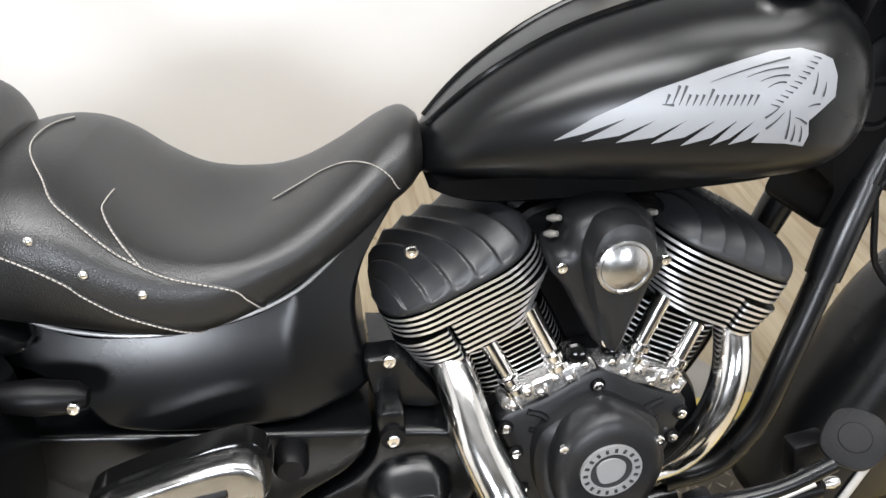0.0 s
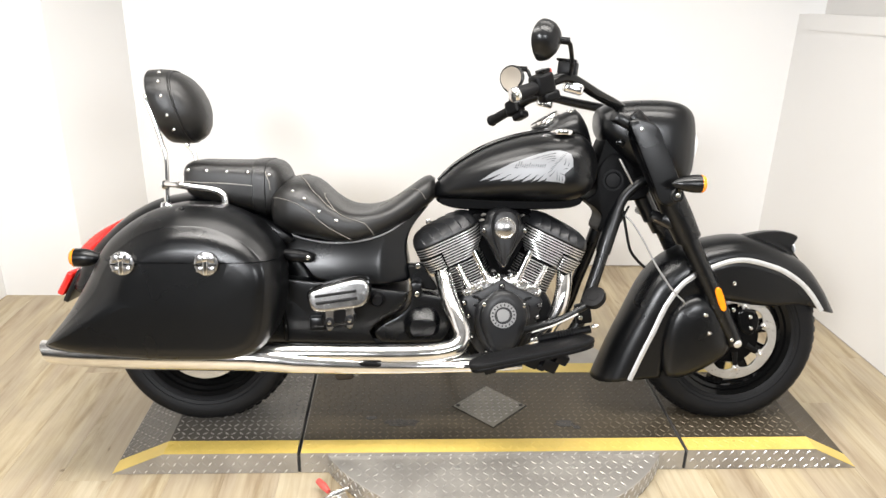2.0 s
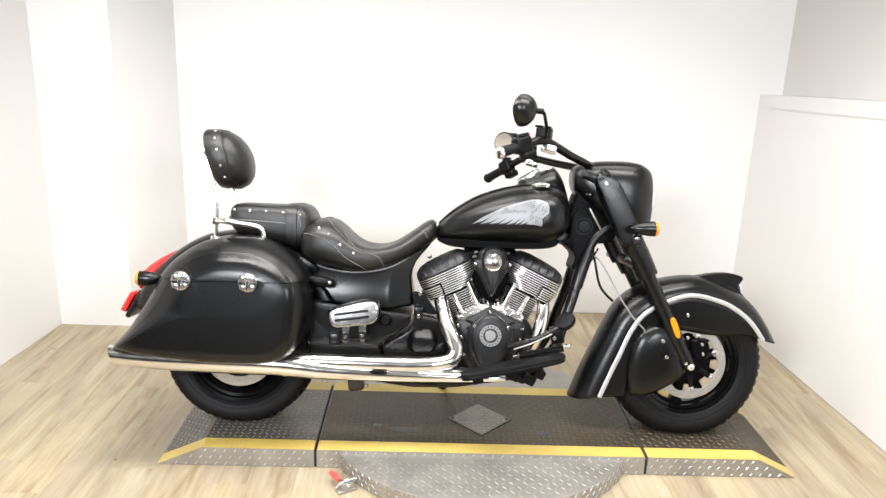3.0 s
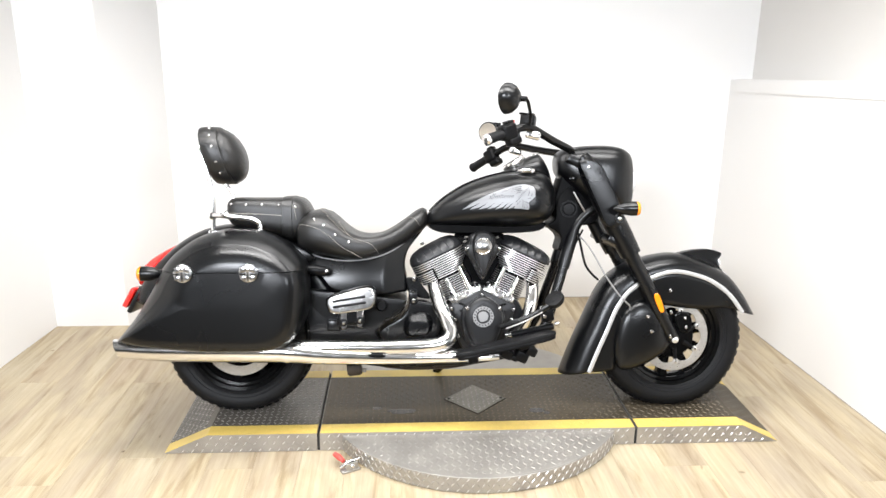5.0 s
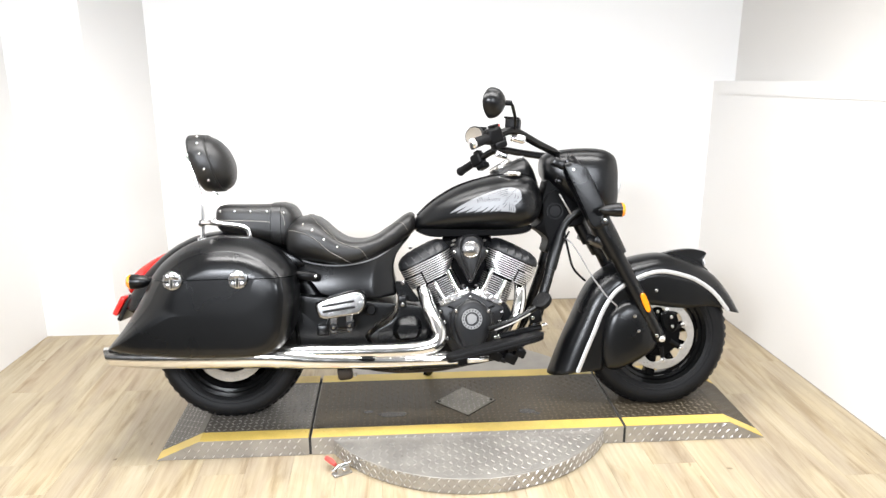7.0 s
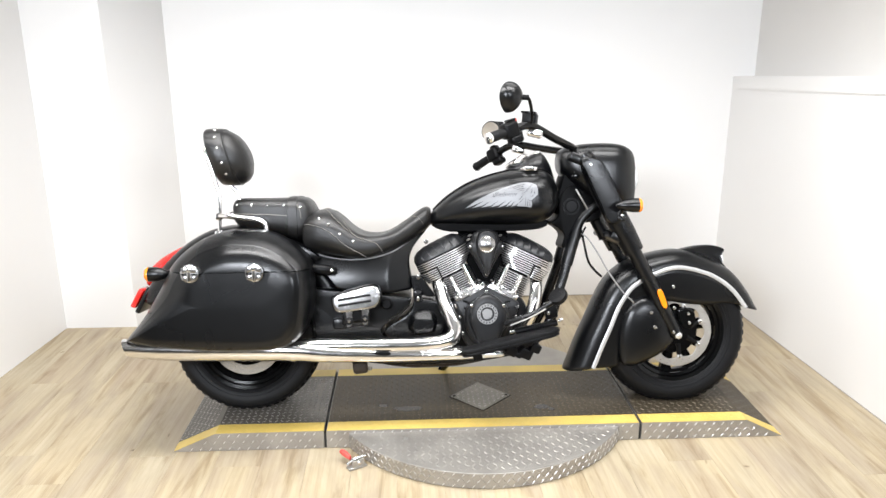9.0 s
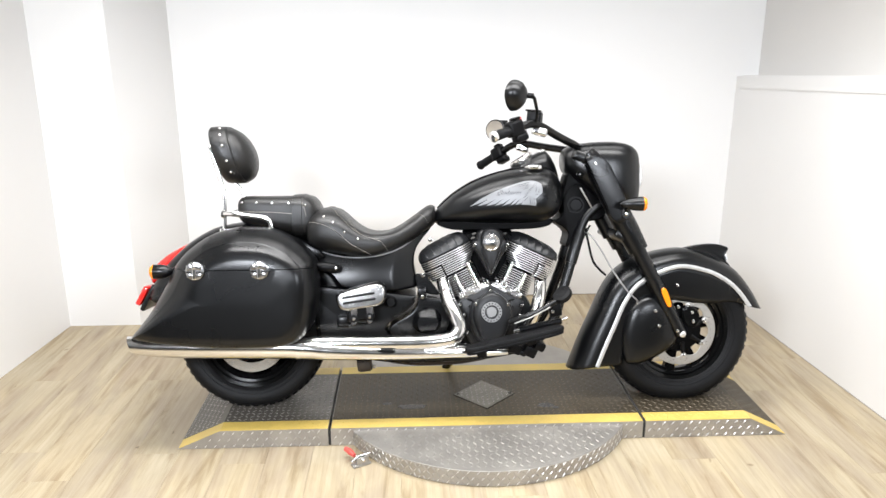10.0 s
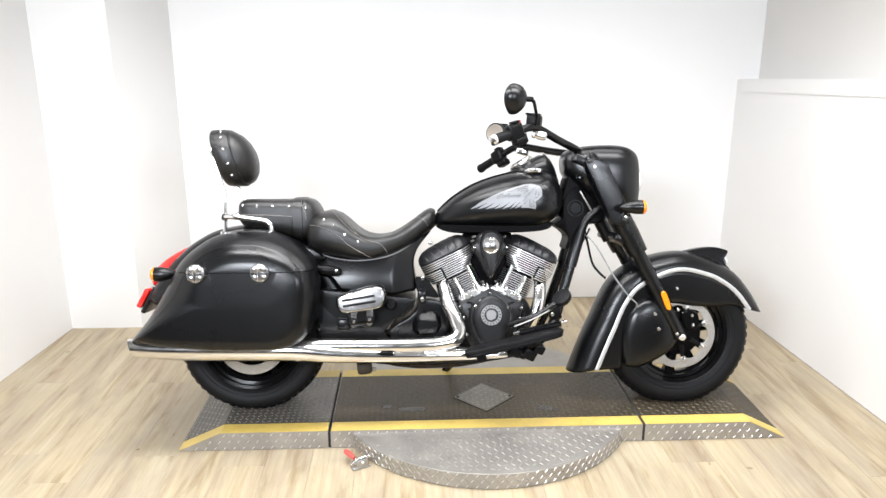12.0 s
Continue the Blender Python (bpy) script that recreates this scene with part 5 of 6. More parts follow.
bag = part("saddlebag", saddlebag_half(False), PAINT, bike, "satin black hard saddlebag")
lid = part("lid", saddlebag_half(True), PAINT, bag, "domed saddlebag lid with a soft arched crease")
LATCH_Y = -0.3995
for x in (-0.955, -0.716):
    la = turned("latch", [(0.031, -0.004), (0.0345, 0.001), (0.0355, 0.006), (0.034, 0.010), (0.030, 0.0115), (0.01, 0.0125)], (x, LATCH_Y, SEAM_Z), (0, -1, 0), WORN_CHROME, bag, "round chrome latch with a cross bar", n=48)
    rbox("latch_bar", (0.013, 0.007, 0.066), 0.003, CHROME, la, pose(x - 0.002, LATCH_Y - 0.0135, SEAM_Z), seg=3)
    for s in (-1, 1):
        rbox("latch_slot", (0.024, 0.002, 0.0042), 0.0006, GLOSS, la, pose(x - 0.002 + s * 0.019, LATCH_Y - 0.0118, SEAM_Z - 0.003))
        rbox("latch_wing", (0.021, 0.004, 0.022), 0.003, WORN_CHROME, la, pose(x - 0.002 + s * 0.017, LATCH_Y - 0.012, SEAM_Z + 0.014, 0, s * 14, 0))
        rbox("latch_wing", (0.019, 0.004, 0.018), 0.003, WORN_CHROME, la, pose(x - 0.002 + s * 0.0165, LATCH_Y - 0.0118, SEAM_Z - 0.017, 0, -s * 12, 0))
    turned("lock", [(0.0085, 0), (0.0085, 0.004), (0.006, 0.005)], (x - 0.002, LATCH_Y - 0.0155, SEAM_Z + 0.016), (0, -1, 0), CHROME, la, n=16)

# side covers and frame
UP = [(-0.60, 0.668), (-0.543, 0.662), (-0.50, 0.648), (-0.455, 0.635), (-0.40, 0.630), (-0.346, 0.629), (-0.261, 0.640), (-0.188, 0.666), (-0.127, 0.705), (-0.062, 0.755), (-0.060, 0.744), (-0.098, 0.70), (-0.120, 0.67), (-0.132, 0.64), (-0.136, 0.61), (-0.133, 0.575), (-0.126, 0.535),
      (-0.124, 0.504), (-0.130, 0.497), (-0.164, 0.494), (-0.22, 0.4905), (-0.351, 0.497), (-0.435, 0.514), (-0.462, 0.545), (-0.49, 0.575), (-0.53, 0.602), (-0.595, 0.612), (-0.602, 0.63)]
fold_x = lambda z: -0.226 + 1.9 * (z - 0.560) ** 2
bulge = lambda x, z: 0.009 - 1.75 * max(0.0, z - 0.515) ** 2 - 0.40 * (x + 0.38) ** 2 - 0.34 * max(0.0, x - fold_x(z))
v, f = puffy_vf(UP, [(0.12, 0.004), (0.13, 0), (-0.10, 0.0), (-0.13, 0.0), (-0.15, 0.002), (-0.158, 0.006), (-0.1605, 0.011), (-0.1610, 0.015)], 110)
for q in v:
    if q[1] < -0.09:
        q[1] -= bulge(q[0], q[2])
side_up = make("side_cover", v, f[:-1], PAINT, bike, "satin black side cover under the seat")
up_mid = np.array(cr(UP, 110, closed=True))
lo_, hi_ = up_mid.min(0), up_mid.max(0)
face = (lo_ + hi_) / 2 + (up_mid - (lo_ + hi_) / 2) * (1 - 0.0135 / ((hi_ - lo_) / 2))
decal("cover_face", face, lambda x, z, o: (x, -0.1612 - bulge(x, z) - o, z), PAINT, side_up, smooth=False, step=0.009)
LOW = [(-0.600, 0.526), (-0.597, 0.5265), (-0.552, 0.521), (-0.45, 0.509), (-0.35, 0.497), (-0.226, 0.482), (-0.136, 0.472), (-0.130, 0.470), (-0.131, 0.464), (-0.140, 0.436), (-0.168, 0.408), (-0.215, 0.379), (-0.245, 0.354), (-0.257, 0.330), (-0.246, 0.306), (-0.238, 0.298), (-0.248, 0.296), (-0.35, 0.296), (-0.50, 0.299), (-0.597, 0.301), (-0.602, 0.306), (-0.602, 0.42)]
puffy("lower_cover", LOW, [(0.11, 0.004), (0.12, 0), (-0.155, 0.0), (-0.1615, 0.0008), (-0.1655, 0.003), (-0.1672, 0.006), (-0.168, 0.012), (-0.1685, 0.04)], PAINT, bike, "satin black lower side cover with a curved parting line", n=220, sharp=60)
TR = [(-0.118, 0.470), (-0.112, 0.4705), (-0.043, 0.461), (-0.010, 0.448), (0.006, 0.40), (0.010, 0.35), (-0.015, 0.306), (-0.04, 0.300), (-0.12, 0.297), (-0.205, 0.298), (-0.222, 0.302), (-0.236, 0.316), (-0.242, 0.332), (-0.232, 0.347), (-0.205, 0.366), (-0.158, 0.394), (-0.130, 0.425), (-0.120, 0.456)]
trans = puffy("transmission_cover", TR, [(0.12, 0.004), (0.13, 0), (-0.155, 0.0), (-0.1615, 0.0008), (-0.1655, 0.003), (-0.1672, 0.006), (-0.168, 0.012), (-0.1685, 0.03)], PAINT, bike, "satin black transmission side cover", n=180, sharp=60)
lip = [(-0.57, 0.667), (-0.524, 0.659), (-0.482, 0.645), (-0.413, 0.633), (-0.346, 0.631), (-0.261, 0.642), (-0.188, 0.668), (-0.127, 0.707), (-0.068, 0.753)]
# a pale tube puts the highlight of the cover's upper rim into colour
tube("edge_highlight", [(x, -0.162 - bulge(x, z), z + 0.001) for x, z in cr(lip, 24)], 0.0028, CABLE, side_up, "thin pale line for the highlight along the cover's top", n=8, seg=60)
# a rounded square hump on the cover
HUMP = [(-0.146, 0.356), (-0.135, 0.398), (-0.106, 0.420), (-0.062, 0.423), (-0.035, 0.405), (-0.025, 0.370), (-0.040, 0.330), (-0.098, 0.316), (-0.133, 0.327)]
HUMP_FACE = [(-0.124, 0.364), (-0.114, 0.386), (-0.084, 0.390), (-0.055, 0.388), (-0.043, 0.380), (-0.041, 0.364), (-0.053, 0.338), (-0.085, 0.334), (-0.114, 0.336)]
h0, h1 = cr(HUMP, 72, closed=True), cr(HUMP_FACE, 72, closed=True)
rr = [[(x, y, z) for x, z in h0 + (h1 - h0) * k] for y, k in ((-0.160, 0.0), (-0.170, 0.0), (-0.180, 0.12), (-0.190, 0.38), (-0.200, 0.72), (-0.206, 0.92), (-0.2085, 1.0))]
rr.append([(x, -0.2092, z) for x, z in h1 + (h1.mean(0) - h1) * 0.25])
v, f = rings(rr)
make("pulley_hump", v, f, PAINT, trans, "rounded hump over the belt pulley")
puffy("cover_tab", [(-0.121, 0.500), (-0.119, 0.466), (-0.112, 0.456), (-0.104, 0.453), (-0.095, 0.456), (-0.088, 0.466), (-0.087, 0.500), (-0.104, 0.506)], [(-0.12, 0.0), (-0.172, 0.0), (-0.1765, 0.002), (-0.178, 0.006)], PAINT, trans, n=40)
bolt(-0.103, -0.186, 0.470, trans, 1.5)
turned("boss", [(0.018, -0.01), (0.016, 0.008)], (-0.103, -0.178, 0.470), (0, -1, 0), ENGINE, trans, n=20)
bracket = puffy("engine_bracket", [(-0.131, 0.553), (-0.110, 0.556), (-0.086, 0.554), (-0.062, 0.520), (-0.040, 0.490), (-0.034, 0.470), (-0.075, 0.474), (-0.118, 0.492), (-0.128, 0.520)], [(-0.09, 0.0), (-0.125, 0.0), (-0.13, 0.004)], PAINT, bike, n=40)
bolt(-0.100, -0.131, 0.552, bracket, 1.6)
spur = turned("passenger_bracket", [(0.004, -0.06), (0.016, -0.045), (0.021, 0.0), (0.018, 0.04), (0.01, 0.052)], (-0.49, -0.205, 0.600), (1, 0, -0.12), ENGINE, bike, "short black bracket arm beside the seat", n=24)
bolt(-0.448, -0.225, 0.596, spur, 1.3)
puffy("fender_strut", [(-0.64, 0.72), (-0.58, 0.700), (-0.53, 0.672), (-0.50, 0.64), (-0.55, 0.63), (-0.66, 0.66)], [(-0.12, 0.0), (-0.165, 0.002), (-0.172, 0.012)], PAINT, bike, n=50)
DT = [(0.690, 0.850), (0.640, 0.822), (0.602, 0.785), (0.578, 0.737), (0.551, 0.655), (0.523, 0.56), (0.490, 0.46), (0.458, 0.36), (0.405, 0.285), (0.32, 0.262)]
for side in (-1, 1):
    tube("frame_downtube", [(x, side * (0.055 + 0.05 * min(1, max(0, (0.80 - z) / 0.4))), z) for x, z in DT], 0.021, PAINT, bike, "satin black frame downtube", n=16, seg=44)
    tube("frame_rail", [(0.34, side * 0.11, 0.235), (0.1, side * 0.12, 0.205), (-0.25, side * 0.12, 0.205), (-0.45, side * 0.11, 0.25)], 0.018, PAINT, bike, n=12, seg=30)
for side in (-1, 1):
    tube("tube_sleeve", [(x, side * (0.055 + 0.05 * min(1, max(0, (0.80 - z) / 0.4))), z) for x, z in ((0.575, 0.727), (0.551, 0.655), (0.5365, 0.605), (0.532, 0.590))], [0.025, 0.0265, 0.0265, 0.025], PAINT, bike, n=18, seg=16)
NK = [(0.47, 0.768), (0.500, 0.80), (0.505, 0.87), (0.545, 0.925), (0.590, 0.918), (0.625, 0.83), (0.628, 0.79), (0.590, 0.745), (0.560, 0.70), (0.535, 0.66), (0.515, 0.668), (0.525, 0.715), (0.50, 0.745)]
neck = puffy("frame_neck", NK, [(0.062, 0.006), (0.068, 0), (-0.058, 0.0), (-0.066, 0.002), (-0.069, 0.008)], FRAME, bike, "black cast frame neck with a round badge", n=90)
wheel_ring("badge_ring", [(0.030, -0.0015), (0.036, -0.0015), (0.036, 0.0015), (0.030, 0.0015)], (0.557, -0.0705, 0.838), ENGINE, neck, n=36)
turned("badge", [(0.026, 0), (0.024, 0.0025), (0.005, 0.003)], (0.557, -0.069, 0.838), (0, -1, 0), ENGINE, neck, n=30)
rbox("stem_bracket", (0.007, 0.012, 0.10), 0.003, STEEL, bike, pose(0.600, -0.072, 0.868, 0, -30, 0), "bright metal stem bracket")

puffy("steering_head", [(0.500, 0.86), (0.512, 0.93), (0.535, 0.985), (0.60, 1.02), (0.655, 0.99), (0.675, 0.90), (0.690, 0.80), (0.640, 0.77), (0.56, 0.78)], [(0.055, 0.01), (0.062, 0.0), (-0.055, 0.0), (-0.062, 0.006)], FRAME, neck, n=60)
# engine
CX, CZ, VEE = 0.183, 0.400, 25.0
puffy("crankcase", [(0.04, 0.465), (0.11, 0.495), (0.183, 0.525), (0.255, 0.495), (0.33, 0.460), (0.365, 0.40), (0.37, 0.33), (0.34, 0.265), (0.25, 0.235), (0.05, 0.235), (-0.02, 0.27), (-0.03, 0.34), (0.0, 0.42)],
              [(0.13, 0.02), (0.14, 0.0), (-0.085, 0.0), (-0.10, 0.006), (-0.105, 0.03)], ENGINE, bike, "black V-twin engine crankcase", n=90)


def cyl_point(side, u, vv):
    """side -1: rear cylinder, +1: front. u across (outwards), vv along the bore, from the crank."""
    t = radians(VEE)
    return CX + side * (math.sin(t) * vv + math.cos(t) * u), CZ + math.cos(t) * vv - math.sin(t) * u


def slab(side, u0, u1, v0, v1, y0, y1, rad, rad1=None, n=8):
    """A plate across a cylinder with rounded corners, as vertices and faces; edge faces listed first."""
    pts = []
    r0 = min(rad, (u1 - u0) * 0.9 if rad1 else (u1 - u0) / 2 - 0.001, (y1 - y0) / 2 - 0.001)
    r1 = rad1 or r0
    for (uc, yc, a0, r0) in ((u1 - r1, y1 - r1, 0, r1), (u0 + r0, y1 - r0, 90, r0), (u0 + r0, y0 + r0, 180, r0), (u1 - r1, y0 + r1, 270, r1)):
        for k in range(n + 1):
            a = radians(a0 + 90 * k / n)
            pts.append((uc + r0 * math.cos(a), yc + r0 * math.sin(a)))
    rr_ = []
    for vv, sh in ((v0, 0.0), (v0 + (v1 - v0) * 0.25, -0.0008), (v1 - (v1 - v0) * 0.25, -0.0008), (v1, 0.0)):
        row = []
        for u, y in pts:
            x, z = cyl_point(side, u, vv)
            row.append((x, y, z))
        rr_.append(row)
    vx, fc_ = rings(rr_)
    m = len(pts)
    which = [1] * (3 * m) + [0, 0]
    return vx, fc_, which


for side in (-1, 1):
    U0, U1 = -0.050, 0.182
    vx, fc_, wh = slab(side, -0.01, 0.115, 0.09, 0.305, -0.085, 0.085, 0.05)
    cyl = make("cylinder", vx, fc_, ENGINE, bike, "black finned engine cylinder with bright fin edges")
    PIT = 0.0089
    for i in range(10):
        v0 = 0.2135 + i * PIT
        if i < 6:
            # the lower fins are split by a notch and taper inwards
            ua = U0 + (5 - i) * 0.0085
            for q0, q1, dv in ((ua, 0.1005, 0.0), (0.1065, U1 - (5 - i) * 0.0025, -0.0042)):
                vx, fc_, wh = slab(side, q0, q1, v0 + dv, v0 + dv + 0.0041, -0.132, 0.095, 0.055 if q0 == ua else 0.004, 0.004 if q0 == ua else 0.055)
                make("cooling_fin", vx, fc_, None, cyl, mats=[FRAME, FIN_EDGE], which=wh)
        else:
            vx, fc_, wh = slab(side, U0, U1, v0, v0 + 0.0041, -0.134, 0.10, 0.07)
            make("cooling_fin", vx, fc_, None, cyl, mats=[FRAME, FIN_EDGE], which=wh)
    vx, fc_, wh = slab(side, U0 + 0.014, U1 - 0.014, 0.266, 0.303, -0.116, 0.086, 0.058)
    make("head_core", vx, fc_, FRAME, cyl)
    vx, fc_, wh = slab(side, 0.004, U1 - 0.036, 0.213, 0.266, -0.108, 0.086, 0.05)
    make("head_core", vx, fc_, FRAME, cyl)
    for i in range(12):
        v0 = 0.095 + i * 0.0092
        vx, fc_, wh = slab(side, -0.025, 0.128, v0, v0 + 0.0028, -0.105, 0.09, 0.05)
        make("cooling_fin", vx, fc_, None, cyl, mats=[FRAME, FIN_EDGE], which=wh)
    # rocker cover: a soft cap with curved ribs sweeping over it
    rr_ = []
    um, hu = (U0 + U1) / 2, (U1 - U0) / 2 + 0.002
    ym, hy_ = -0.017, 0.1195
    cosp = lambda n_: -np.cos(np.linspace(0, math.pi, n_))
    for s_ in cosp(201):
        span = max(0.0, 1 - abs(s_) ** 3.6) ** (1 / 2.6)
        row = []
        for r_ in cosp(73):
            u_ = um + hu * s_
            y_ = ym + hy_ * span * r_
            e = max(0.0, 1 - abs(s_) ** 3.6) ** 0.42 * max(0.0, 1 - abs(r_) ** 3.2) ** 0.42
            h = 0.0585 * e * (1 - 0.16 * (s_ * 0.5 + 0.5))
            ph = (side * u_ + 0.050 * min(1.6, r_ + 1) ** 1.35) / 0.0335 + 0.3
            ph -= math.floor(ph)
            g = 1 - ph / 0.14 if ph < 0.14 else ((ph - 0.14) / 0.86) ** 1.6
            h -= 0.0085 * (1 - g) * min(1.0, max(0.0, (h - 0.008) / 0.010))
            x, z = cyl_point(side, u_, 0.3015 + max(0.0, h))
            row.append((x, y_, z))
        rr_.append(row)
    vx, fc_ = rings(rr_, caps=False, loop=False)
    dome = make("rocker_cover", vx, fc_, ROCKER, cyl, "ribbed black rocker cover", sharp=50)
    md = dome.modifiers.new("thickness", "SOLIDIFY")
    md.thickness, md.offset = 0.002, -1
    # pushrod tubes
    for xa, za, xb, zb in ((0.034, 0.552, 0.075, 0.470), (0.088, 0.600, 0.134, 0.503)):
        if side > 0:
            xa, xb = 2 * CX - xa, 2 * CX - xb
        tube("pushrod_tube", [(xa, -0.108, za), ((xa + xb) / 2, -0.114, (za + zb) / 2), (xb, -0.120, zb)], [0.0125, 0.0125, 0.0125], CHROME, cyl, "chrome pushrod tube", n=20, seg=6)
        d_ = np.array([xb - xa, -0.012, zb - za])
        d_ /= np.linalg.norm(d_)
        for o_, r_ in ((-0.030, 0.0155), (-0.012, 0.0175)):
            turned("tube_collar", [(0.0125, -0.006), (r_, -0.004), (r_, 0.004), (0.0125, 0.006)], (xb + d_[0] * o_, -0.120, zb + d_[2] * o_), tuple(d_), CHROME, cyl, n=20)
    LB = [(0.048, 0.468), (0.084, 0.491), (0.120, 0.506), (0.150, 0.520), (0.176, 0.516), (0.180, 0.498), (0.14, 0.482), (0.10, 0.465), (0.060, 0.445)]
    if side > 0:
        LB = [(2 * CX - x, z) for x, z in LB]
    lf = puffy("lifter_block", LB, [(-0.08, 0.0), (-0.122, 0.0), (-0.130, 0.003), (-0.133, 0.009)], CASTING, cyl, "bright cast lifter block", n=60)
    for k in range(6):
        t_ = k / 5
        xb, zb = 0.066 + 0.098 * t_, 0.459 + 0.044 * t_ + 0.012 * (k % 2)
        if side > 0:
            xb = 2 * CX - xb
        bolt(xb, -0.133, zb, lf, 1.0)
        rbox("lifter_rib", (0.006, 0.012, 0.022), 0.002, CASTING, lf, pose(xb + 0.009, -0.131, zb + 0.004, 0, side * 25, 0))
    turned("breather_plug", [(0.014, -0.012), (0.0155, 0.0), (0.013, 0.008), (0.006, 0.011)], (CX + side * 0.028, -0.118, 0.527), (side * 0.3, -0.8, 0.4), GLOSS, lf, n=20)

CAM = [(0.183, 0.509), (0.150, 0.494), (0.108, 0.470), (0.053, 0.448), (0.044, 0.425), (0.062, 0.380), (0.074, 0.315), (0.100, 0.262), (0.143, 0.238), (0.19, 0.226), (0.235, 0.245), (0.272, 0.285), (0.298, 0.345), (0.308, 0.385), (0.322, 0.423), (0.313, 0.445), (0.258, 0.470), (0.216, 0.494)]
cam_cover = puffy("cam_cover", CAM, [(-0.09, 0.0), (-0.128, 0.0), (-0.136, 0.003), (-0.140, 0.010)], CASE, bike, "black cast cam cover with a round badge", n=120)
STEP = [(0.183, 0.478), (0.135, 0.455), (0.098, 0.425), (0.092, 0.36), (0.11, 0.30), (0.15, 0.258), (0.19, 0.248), (0.23, 0.262), (0.258, 0.30), (0.276, 0.36), (0.270, 0.425), (0.230, 0.455)]
puffy("cover_step", STEP, [(-0.135, 0.0), (-0.158, 0.002), (-0.166, 0.010), (-0.168, 0.02)], CASE, cam_cover, n=80)
PTS = [(0.180, 0.490), (0.140, 0.472), (0.112, 0.438), (0.103, 0.385), (0.122, 0.325), (0.150, 0.277), (0.185, 0.258), (0.216, 0.276), (0.242, 0.325), (0.262, 0.390), (0.250, 0.440), (0.222, 0.472)]
puffy("points_housing", PTS, [(-0.160, 0.008), (-0.195, 0.0), (-0.207, 0.003), (-0.216, 0.012), (-0.220, 0.03)], CASE, cam_cover, n=80)
for x, z in ((0.182, 0.486), (0.055, 0.430), (0.311, 0.422), (0.071, 0.384), (0.303, 0.380), (0.083, 0.315), (0.134, 0.258), (0.245, 0.262)):
    turned("bolt_boss", [(0.012, -0.02), (0.011, 0.004)], (x, -0.138, z), (0, -1, 0), ENGINE, cam_cover, n=16)
    bolt(x, -0.142, z, cam_cover, 1.3)
for x, z in ((0.180, 0.470), (0.116, 0.441), (0.247, 0.438)):
    bolt(x, -0.208, z, cam_cover, 1.25)
for k in range(3):
    tube("cover_rib", [(0.085 + 0.004 * k, -0.139, 0.452 - 0.03 * k), (0.105, -0.141, 0.445 - 0.03 * k), (0.12, -0.150, 0.430 - 0.03 * k)], 0.005, ENGINE, cam_cover, n=8, seg=10)
    tube("cover_rib", [(0.282 - 0.004 * k, -0.139, 0.448 - 0.03 * k), (0.262, -0.141, 0.441 - 0.03 * k), (0.248, -0.150, 0.428 - 0.03 * k)], 0.005, ENGINE, cam_cover, n=8, seg=10)
BX, BZ, BY = 0.178, 0.408, -0.2215
badge = wheel_ring("badge_ring", [(0.029, -0.003), (0.042, -0.003), (0.042, 0.008), (0.029, 0.008)], (BX, BY, BZ), CABLE, cam_cover, "round silver engine badge", n=48)
turned("badge_face", [(0.030, -0.004), (0.029, 0.001), (0.004, 0.0012)], (BX, BY, BZ), (0, -1, 0), DECAL_DARK, badge, n=40)
puffy("badge_shape", [(BX - 0.021, BZ + 0.010), (BX - 0.003, BZ + 0.022), (BX + 0.017, BZ + 0.014), (BX + 0.020, BZ - 0.004), (BX + 0.009, BZ - 0.018), (BX - 0.013, BZ - 0.019)], [(BY, 0.0), (BY - 0.0025, 0.001)], CABLE, badge, n=30)
for k in range(18):
    a = radians(20 * k + 5)
    rbox("badge_bar", (0.0045, 0.0012, 0.0065), 0.0004, DECAL_DARK, badge, pose(BX + 0.0355 * math.cos(a), BY - 0.0034, BZ + 0.0355 * math.sin(a), 0, 90 - math.degrees(a), 0), seg=1)

HORN = [(0.183, 0.750), (0.150, 0.742), (0.130, 0.727), (0.122, 0.700), (0.106, 0.688), (0.108, 0.664), (0.126, 0.640), (0.148, 0.600), (0.183, 0.545), (0.216, 0.600), (0.240, 0.640), (0.258, 0.664), (0.259, 0.688), (0.244, 0.700), (0.236, 0.727), (0.216, 0.742)]
horn = puffy("horn_cover", HORN, [(-0.06, 0.004), (-0.125, 0.0), (-0.138, 0.003), (-0.146, 0.010), (-0.150, 0.024)], CASE, bike, "black teardrop engine cover with a round chrome medallion", n=100)
HORN2 = [(0.183, 0.748), (0.152, 0.736), (0.139, 0.700), (0.145, 0.655), (0.162, 0.605), (0.183, 0.558), (0.204, 0.605), (0.222, 0.655), (0.230, 0.700), (0.216, 0.736)]
puffy("horn_front", HORN2, [(-0.140, 0.0), (-0.166, 0.001), (-0.178, 0.006), (-0.184, 0.018)], CASE, horn, n=70)
turned("medallion", [(0.034, -0.014), (0.0355, 0.0), (0.0345, 0.006), (0.031, 0.0075), (0.029, 0.006), (0.02, 0.010), (0.010, 0.0122), (0.002, 0.0128)], (0.181, -0.182, 0.690), (0, -1, 0.05), WORN_CHROME, horn, "polished chrome medallion", n=44)
for x, z in ((0.116, 0.677), (0.250, 0.677), (0.183, 0.562)):
    bolt(x, -0.149, z, horn, 1.3)
intake = tube("intake", [(0.08, 0.0, 0.70), (0.183, -0.02, 0.695), (0.28, 0.0, 0.69)], 0.045, ENGINE, bike, "black intake behind the engine cover", n=18, seg=14)
